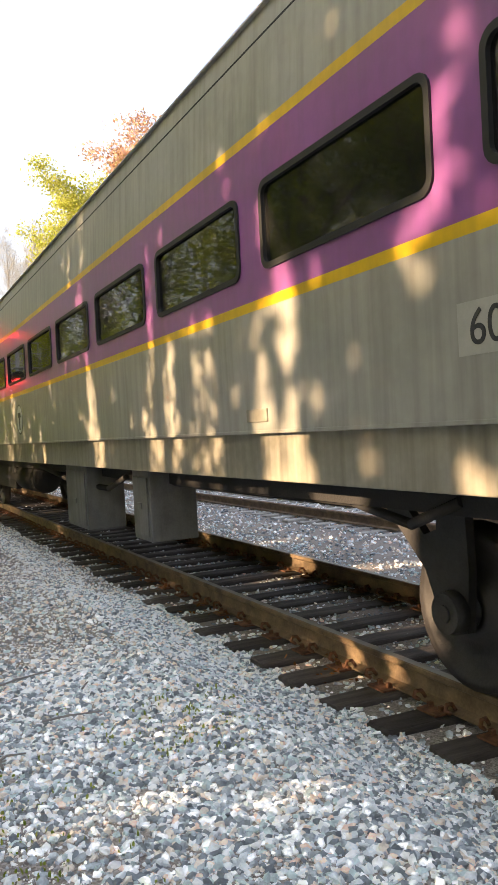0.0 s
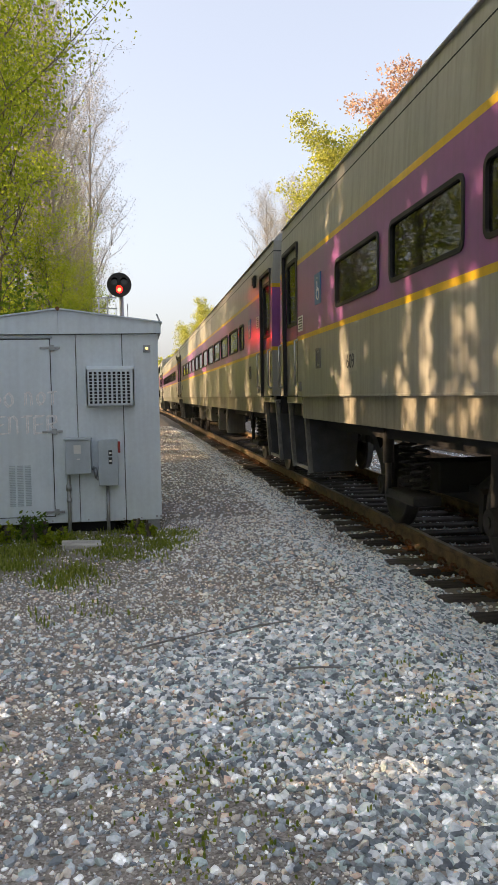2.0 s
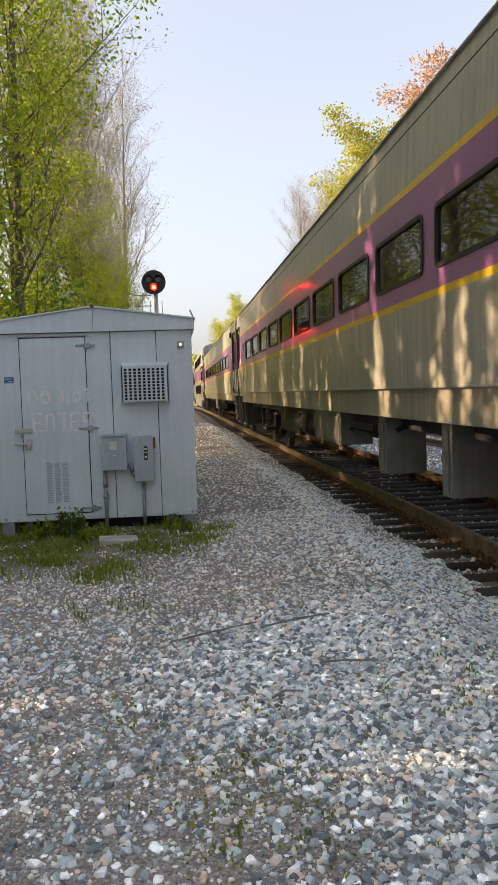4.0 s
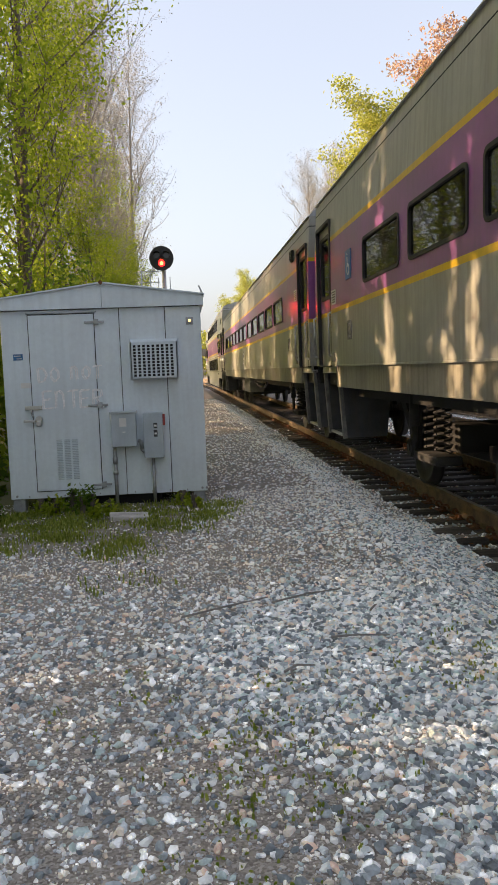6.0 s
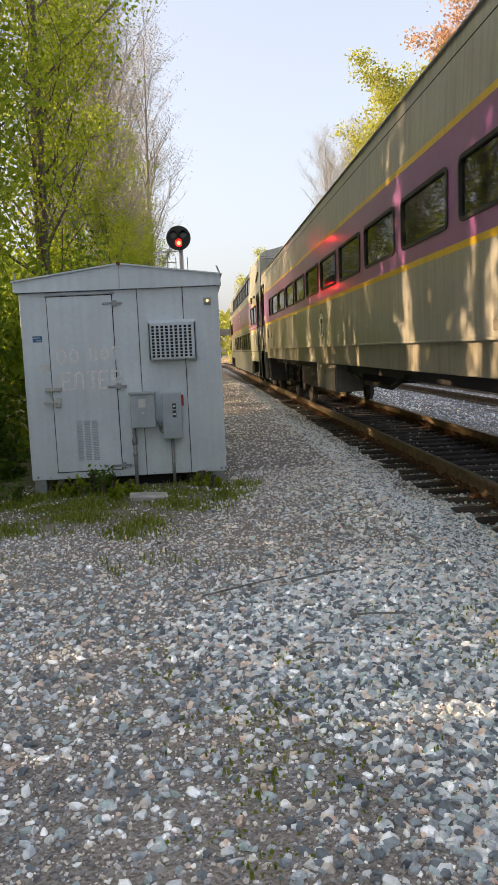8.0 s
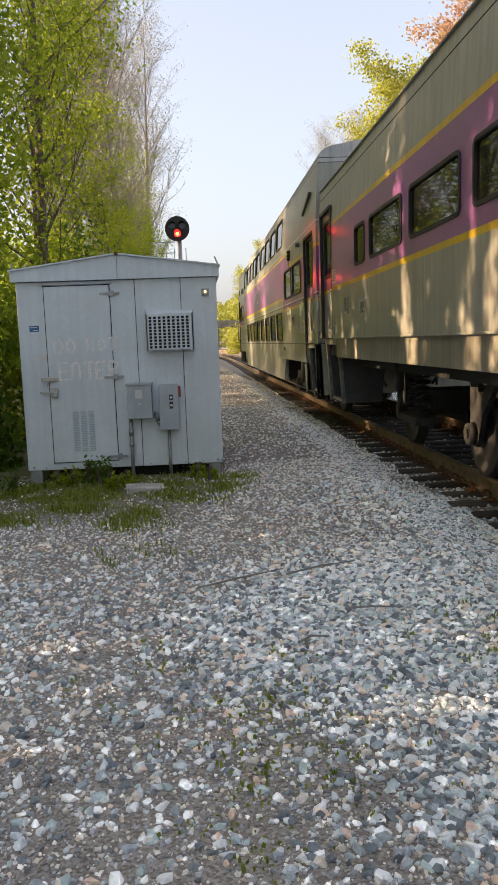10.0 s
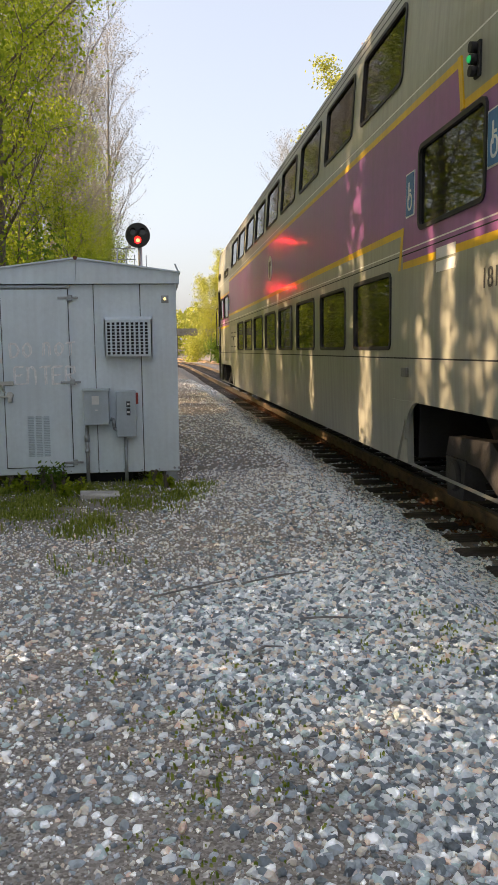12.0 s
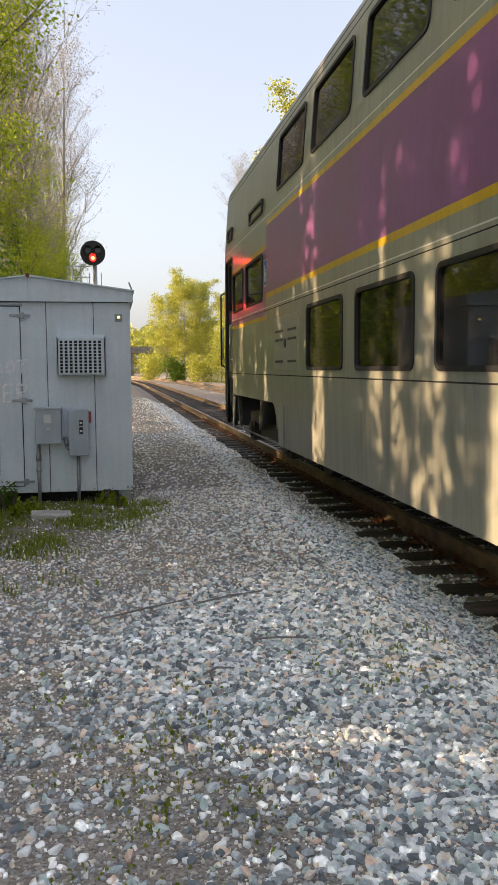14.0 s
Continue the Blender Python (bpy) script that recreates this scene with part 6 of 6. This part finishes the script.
GREEN = [make_tree("leafy_tree", "slender tree with fresh yellow-green spring leaves", 15.0 + 2 * k, 2.9, 40 + k, M_LEAF, 17000, 0.078, trunk_r=0.18, bare=0.12, limbs=26, group="trees by the line", clump=0.40) for k in range(4)]
BARE = [make_tree("budding_tree", "tall pale tree with bare twigs and first buds", 20.0, 3.1, 60 + k, M_LEAFP, 14000, 0.042, M_TWIG, 0.17, 0.18, 46, "trees by the line", 0.22, (1.3, 2.4), 9) for k in range(2)]
plant({**{k: GREEN[k] for k in range(4)}, **{4 + k: BARE[k] for k in range(2)}}, [
    (0, -4.6, 15.5, 10, 1.0), (1, -6.2, 19.0, 70, 1.0), (2, -4.4, 23.5, 120, 0.95), (3, -7.5, 13.5, 200, 1.0), (1, -9.5, 17.5, 300, 0.95), (0, -8.2, 24.0, 250, 1.05),
    (2, -5.6, 30.0, 20, 1.0), (3, -4.8, 37.0, 90, 0.8), (4, -4.2, 44.0, 0, 1.0), (5, -5.4, 50.0, 60, 1.0), (4, -6.8, 40.0, 160, 1.05), (5, -3.9, 57.0, 200, 1.0), (4, -3.5, 41.0, 30, 1.08), (5, -4.8, 46.0, 100, 1.1), (4, -2.9, 52.0, 250, 1.05), (5, -5.5, 36.0, 310, 1.1),
    (0, -3.5, 36.0, 75, 0.58), (3, -4.0, 47.0, 300, 0.66), (0, -11.5, 22.0, 33, 1.0), (1, -12.5, 30.0, 133, 1.0), (2, -10.5, 36.0, 233, 1.0), (0, -2.9, 39.0, 40, 0.48), (1, -3.0, 45.0, 140, 0.50), (2, -2.7, 51.0, 240, 0.46), (3, -6.0, 66.0, 10, 0.9), (0, -7.0, 80.0, 10, 0.9), (1, -6.0, 95.0, 10, 0.8),
    # along the path beside and behind the viewer
    (3, -6.2, 10.5, 40, 0.85), (1, -8.2, 7.0, 10, 0.9), (0, -8.6, -0.5, 140, 0.95),
    (2, -10.5, 9.0, 0, 1.0), (0, -11.0, 0.5, 90, 1.0), (3, -11.0, -6.5, 180, 1.0), (2, -12.0, 13.5, 10, 1.0)])

YELLOW = [make_tree("yellow_tree", "tall tree with sunlit yellow-green young leaves", 17.0, 4.3, 80 + k, M_LEAFY, 30000, 0.115, M_TWIG, 0.18, 0.15, 26, "trees across the tracks", 0.36) for k in range(2)]
RED = make_tree("red_maple", "maple with orange-red spring buds", 18.0, 3.6, 90, M_LEAFR, 15000, 0.12, M_TWIG, 0.18, 0.2, 28, "trees across the tracks", 0.28)
plant({0: YELLOW[0], 1: YELLOW[1], 2: RED, 3: BARE[0]}, [
    (0, 16.7, 60.0, 0, 1.15), (2, 19.2, 56.0, 40, 1.22), (1, 17.6, 66.0, 90, 1.08), (1, 9.6, 108.0, 0, 0.74), (0, 12.0, 112.0, 120, 0.72), (0, 15.5, 104.0, 60, 0.6), (1, 17.0, 98.0, 200, 0.55), (0, 7.5, 112.0, 200, 0.62)])
for x, y, turn, sc in ((13.0, 76.0, 30, 1.0), (14.2, 84.0, 130, 1.0), (13.4, 70.0, 220, 0.95), (15.0, 74.0, 300, 1.0)):
    copy_thing(BARE[0], pose(x, y, 0, 0, 0, turn)).scale = (sc, sc, sc)


def shrub(name, label, x, y, w, h, count, mat, seed, leaf=0.06):
    r = np.random.default_rng(seed)
    sh = empty(name, label, "shrub", "undergrowth")
    vs, fs = [], []
    rng = random.Random(seed)
    for _ in range(9):
        t = rng.uniform(0, 6.28)
        top = Vector((w * 0.7 * math.cos(t) * rng.random(), w * 0.7 * math.sin(t) * rng.random(), h * rng.uniform(0.5, 0.95)))
        limb(vs, fs, [Vector((0, 0, -0.1)), top * 0.5 + Vector((0, 0, 0.1)), top], [0.018, 0.012, 0.004], 4)
    st = mesh_ob("stem_cluster", vs, fs, M_BARK)
    st.parent = sh
    lobes = r.uniform(-1, 1, (9, 3)) * np.array([w * 0.7, w * 0.7, h * 0.4]) + np.array([0, 0, h * 0.5])
    c = lobes[r.integers(0, 9, count)] + r.standard_normal((count, 3)) * np.array([w * 0.25, w * 0.25, h * 0.2])
    c[:, 2] = np.maximum(c[:, 2], 0.02)
    a_ = r.standard_normal((count, 3))
    a_ /= np.linalg.norm(a_, axis=1, keepdims=True)
    b_ = np.cross(a_, r.standard_normal((count, 3)))
    b_ /= np.linalg.norm(b_, axis=1, keepdims=True)
    s = leaf * r.uniform(0.5, 1.3, (count, 1))
    cr = quad_cloud("leaves", np.stack([c - a_ * s, c + b_ * s * 0.5, c + a_ * s, c - b_ * s * 0.5], 1).reshape(-1, 3), mat)
    cr.parent = sh
    sh.matrix_basis = pose(x, y, ground_z(x, y))
    return sh


SHRUBS = [(-2.9, 10.4, 0.9, 2.4), (-3.4, 12.2, 1.3, 3.2), (-2.6, 13.4, 1.0, 2.6), (-4.4, 10.8, 1.2, 2.6), (-4.0, 14.5, 1.4, 3.6), (-2.2, 17.0, 1.2, 2.8), (-3.2, 20.0, 1.4, 3.4), (-2.6, 25.0, 1.4, 3.0),
          (-2.4, 31.0, 1.5, 3.0), (-2.6, 38.0, 1.8, 3.4), (-5.5, 9.2, 1.2, 2.4), (-3.0, 48.0, 2.0, 3.6)]
for i, (x, y, w, h) in enumerate(SHRUBS):
    shrub("shrub", "dense green spring undergrowth", x, y, w, h, 3200, M_LEAF if i % 3 else M_LEAFDK, 200 + i, 0.075)
for i, (x, y, w, h, m) in enumerate(((8.2, 104, 1.6, 3.0, M_LEAFDK), (11.5, 102, 2.2, 3.5, M_LEAFY), (13.0, 96, 2.6, 6.0, M_LEAFY), (14.5, 88, 2.0, 5.0, M_LEAFY), (6.2, 118, 2.0, 4.0, M_LEAFY))):
    shrub("shrub", "sunlit bushes beyond the tracks", x, y, w, h, 3500, m, 300 + i, 0.14)


# ---- weeds ----
def tuft_cloud(name, label, spots, mat, seed):
    r = np.random.default_rng(seed)
    quads = []
    for x, y, z, h, k, sp in spots:
        for _ in range(k):
            t = r.uniform(0, 6.28)
            px, py = x + r.normal(0, sp), y + r.normal(0, sp)
            d = np.array([math.cos(t), math.sin(t), 0]) * r.uniform(0.1, 0.7)
            w = np.array([-math.sin(t), math.cos(t), 0]) * r.uniform(0.003, 0.007)
            hh = h * r.uniform(0.5, 1.2)
            b = np.array([px, py, z])
            m1 = b + d * hh * 0.4 + np.array([0, 0, hh * 0.7])
            tip = b + d * hh + np.array([0, 0, hh])
            quads += [b - w, b + w, m1 + w, m1 - w, m1 - w, m1 + w, tip + w * 0.1, tip - w * 0.1]
    ob = quad_cloud(name, np.array(quads), mat)
    return tagged(ob, label, "grass", kind="stuff")


def weeds():
    rng = random.Random(4)
    spots = []
    for _ in range(4200):
        x, y = rng.uniform(-2.6, 0.6), rng.uniform(5.8, 8.75)
        n_ = noise.noise((x * 2.3, y * 2.3, 3.0))
        edge = 0.55 - 0.25 * (8.7 - y) + 0.3 * n_
        if x < edge and n_ > (-0.02 if y > 7.5 else 0.14 if y > 6.9 else 0.28):
            spots.append((x, y, ground_z(x, y), rng.uniform(0.018, 0.05) * (1.5 if n_ > 0.3 else 1), 8, 0.10))
    for _ in range(60):
        x, y = rng.uniform(-1.6, -0.1), rng.uniform(5.0, 6.6)
        if noise.noise((x * 1.6, y * 1.6, 3.0)) > 0.05:
            spots.append((x, y, ground_z(x, y), rng.uniform(0.02, 0.06), 7, 0.06))
    tuft_cloud("weeds", "short green weeds and grass before the bungalow", spots, M_GRASS, 1)
    low = []
    for cx, cy, n_ in ((0.25, 2.75, 22), (1.28, 3.55, 16), (0.1, 2.3, 12), (-0.35, 3.3, 6), (1.6, 3.9, 8), (0.4, 3.2, 8)):
        for _ in range(n_ * 2):
            x, y = rng.gauss(cx, 0.2), rng.gauss(cy, 0.24)
            low.append((x, y, ground_z(x, y) + 0.010, rng.uniform(0.010, 0.022), 5, 0.035))
    tuft_cloud("weeds", "sparse small weeds between the stones", low, M_GRASS, 2)


weeds()
for x, y, w, h in ((-1.20, 8.55, 0.11, 0.26), (-1.08, 8.35, 0.09, 0.22), (-1.36, 8.45, 0.09, 0.17), (-0.92, 8.0, 0.07, 0.16), (-2.3, 8.7, 0.16, 0.3), (-1.0, 8.55, 0.10, 0.20), (-0.78, 8.15, 0.06, 0.14), (-1.55, 8.6, 0.08, 0.15), (-0.05, 8.55, 0.09, 0.15), (0.08, 8.3, 0.07, 0.10), (-1.95, 8.4, 0.12, 0.2)):
    shrub("weed", "tall leafy weed growing against the bungalow", x, y, w, h, 170, M_LEAF if h < 0.2 else M_LEAFDK, int(h * 1000), 0.028)


def litter():
    """Dry leaves caught along the rails."""
    r = np.random.default_rng(3)
    n = 500
    c = np.stack([RAIL_X - 0.17 + r.normal(0, 0.10, n), r.uniform(3, 16, n), np.full(n, RAIL_Z - 0.165)], 1)
    keep = np.sin(c[:, 1] * 3.1) + r.normal(0, 0.5, n) > 0.5
    c = c[keep]
    n = len(c)
    c[:, 2] += r.uniform(0, 0.02, n)
    a_ = r.standard_normal((n, 3)) * np.array([1, 1, 0.4])
    a_ /= np.linalg.norm(a_, axis=1, keepdims=True)
    b_ = np.cross(a_, np.array([0, 0, 1.0]) + 0.4 * r.standard_normal((n, 3)))
    b_ /= np.linalg.norm(b_, axis=1, keepdims=True)
    s = r.uniform(0.012, 0.03, (n, 1))
    tagged(quad_cloud("leaf_litter", np.stack([c - a_ * s, c + b_ * s * 0.6, c + a_ * s, c - b_ * s * 0.6], 1).reshape(-1, 3), M_DRY), "brown dry leaves caught beside the rail", "leaves", kind="stuff")
    vs, fs = [], []
    rng = random.Random(8)
    for x, y, t, ln in ((0.48, 3.55, 20, 0.16), (0.45, 3.50, 75, 0.10), (0.85, 3.95, -5, 0.3), (0.2, 4.6, 30, 0.6), (1.03, 4.42, 60, 0.12), (0.7, 4.75, 25, 0.5)):
        p = Vector((x, y, ground_z(x, y) + 0.035))
        d = Vector((math.cos(radians(t)), math.sin(radians(t)), 0))
        limb(vs, fs, [p - d * ln / 2, p + Vector((rng.uniform(-0.02, 0.02), rng.uniform(-0.02, 0.02), 0.01)), p + d * ln / 2], [0.007, 0.006, 0.004], 5)
    tagged(mesh_ob("twigs", vs, fs, M_TWIG), "pale dry twigs lying on the gravel", "twigs", kind="stuff")


litter()


# ---- far distance ----
def overpass():
    o = empty("road_overpass", "concrete road overpass far down the line", "bridge")
    y = 190
    bm = bmesh.new()
    add_box(bm, -60, 34, y, y + 9, 4.9, 5.8, 0.05)
    part("deck", bm, M_CONCDARK, o)
    bm = bmesh.new()
    add_box(bm, -60, 34, y - 0.1, y, 5.7, 6.4)
    part("parapet", bm, M_CONCDARK, o)
    for x in (-14, 4.6, 24):
        bm = bmesh.new()
        add_box(bm, x - 0.6, x + 0.6, y + 1, y + 8, -1, 4.6, 0.05)
        part("pier", bm, M_CONCDARK, o)


overpass()


def far_woods():
    r = np.random.default_rng(21)
    n = 42000
    x = r.uniform(-160, 160, n)
    y = 235 + r.uniform(0, 60, n)
    ridge = 12.5 + 2.2 * np.sin(x * 0.06) + 1.6 * np.sin(x * 0.21 + 1) + 1.0 * np.sin(x * 0.63)
    z = np.minimum(r.uniform(0.0, 1.0, n) ** 0.7 * ridge, ridge) + r.normal(0, 0.5, n)
    c = np.stack([x, y, z], 1)
    a_ = r.standard_normal((n, 3))
    a_ /= np.linalg.norm(a_, axis=1, keepdims=True)
    b_ = np.cross(a_, r.standard_normal((n, 3)))
    b_ /= np.linalg.norm(b_, axis=1, keepdims=True)
    s = r.uniform(0.4, 1.0, (n, 1))
    ob = quad_cloud("far_woods", np.stack([c - a_ * s, c + b_ * s * 0.6, c + a_ * s, c - b_ * s * 0.6], 1).reshape(-1, 3), M_LEAFY)
    tagged(ob, "yellow-green woods on the far hillside", "woods", kind="stuff")
    # belts of wood either side of the line
    for nm, cx, seed in (("left", -17, 22), ("right", 27, 23)):
        r = np.random.default_rng(seed)
        n = 55000 if cx < 0 else 26000
        y = r.uniform(-45, 110, n) if cx < 0 else r.uniform(-30, 180, n)
        x = cx + r.normal(0, 2.6, n) + (0 if cx < 0 else 0.06 * np.maximum(0, y - 40))
        z = r.uniform(0, 1, n) ** 1.15 * (11.5 if cx < 0 else 7) * (0.8 + 0.25 * np.sin(y * 0.35) + 0.2 * np.sin(y * 0.9)) + 0.3
        if cx < 0:
            z[(y > -14) & (y < 26)] *= 0.36      # kept low, out of view, so the sun passes over to the nearer leaves
        c = np.stack([x, y, z], 1)
        a_ = r.standard_normal((n, 3))
        a_ /= np.linalg.norm(a_, axis=1, keepdims=True)
        b_ = np.cross(a_, r.standard_normal((n, 3)))
        b_ /= np.linalg.norm(b_, axis=1, keepdims=True)
        s = r.uniform(0.14, 0.36, (n, 1))
        ob = quad_cloud("woodland_belt", np.stack([c - a_ * s, c + b_ * s * 0.6, c + a_ * s, c - b_ * s * 0.6], 1).reshape(-1, 3), M_LEAF)
        tagged(ob, "belt of young woodland along the railway", "woods", kind="stuff")


def wood_edge():
    """Leaves and slim dark trunks beside the path, out of view, added to dapple the sun."""
    r = np.random.default_rng(31)
    keep = []
    while len(keep) < 56000:
        y, z = r.uniform(-13, 19), r.uniform(0.2, 9.4)
        gap = noise.noise((y * 1.35, z * 0.30, 2.0)) + 0.55 * noise.noise((y * 4.2, z * 0.9, 5.0))
        gap += 0.25 * noise.noise((y * 9.0, z * 3.0, 8.0))
        # thinned by height: the ground stays shaded, the train's lower side gets sun
        if gap < 0.72 - 0.57 * step(4.1, 4.6, z) * step(8.2, 5.8, z) - 0.28 * step(5.8, 8.2, z):
            keep.append((-10.5 + r.normal(0, 0.45), y, z))
    c = np.array(keep)
    n = len(c)
    a_ = r.standard_normal((n, 3))
    a_ /= np.linalg.norm(a_, axis=1, keepdims=True)
    b_ = np.cross(a_, r.standard_normal((n, 3)))
    b_ /= np.linalg.norm(b_, axis=1, keepdims=True)
    s = r.uniform(0.10, 0.23, (n, 1))
    ob = quad_cloud("wood_edge", np.stack([c - a_ * s, c + b_ * s * 0.6, c + a_ * s, c - b_ * s * 0.6], 1).reshape(-1, 3), M_LEAFDK)
    tagged(ob, "dark screen of leaves beside the path, out of view, that dapples the sun", "woods", kind="stuff")
    rng = random.Random(12)
    vs, fs = [], []
    for k in range(31):
        p = Vector((-10.6 + rng.uniform(-1.2, 0.6), -13 + 1.07 * k + rng.uniform(-0.4, 0.4), -0.2))
        top = p + Vector((rng.uniform(-0.4, 0.4), rng.uniform(-0.5, 0.5), rng.uniform(9, 13)))
        limb(vs, fs, [p, p.lerp(top, 0.5) + Vector((0, rng.uniform(-0.15, 0.15), 0)), top], [rng.uniform(0.07, 0.14), 0.06, 0.015], 6)
    tagged(mesh_ob("leaf_screen_trunks", vs, fs, M_BARK, smooth=True), "slim dark trunks within the leaf screen, out of view", "woods", kind="stuff")


far_woods()
wood_edge()


# ---- movement ----
def run(t):
    """Where the second coach's near end stands along the track."""
    return 27.142 - 7.2398 * t + 0.01739 * t ** 2 + 0.000709 * t ** 3 + 0.0000161 * t ** 4


def motions():
    for offset, car, sets in CARS:
        walk(car, [(t / 2, pose(TRACK_X, offset + run(t / 2), RAIL_Z)) for t in range(0, 29)])
        for ob in sets:
            at = ob.matrix_basis.translation.copy()
            walk(ob, [(t / 10, Matrix.Translation(at) @ Matrix.Rotation((run(0) - run(t / 10)) / 0.46, 4, "X")) for t in range(0, 141)])


motions()
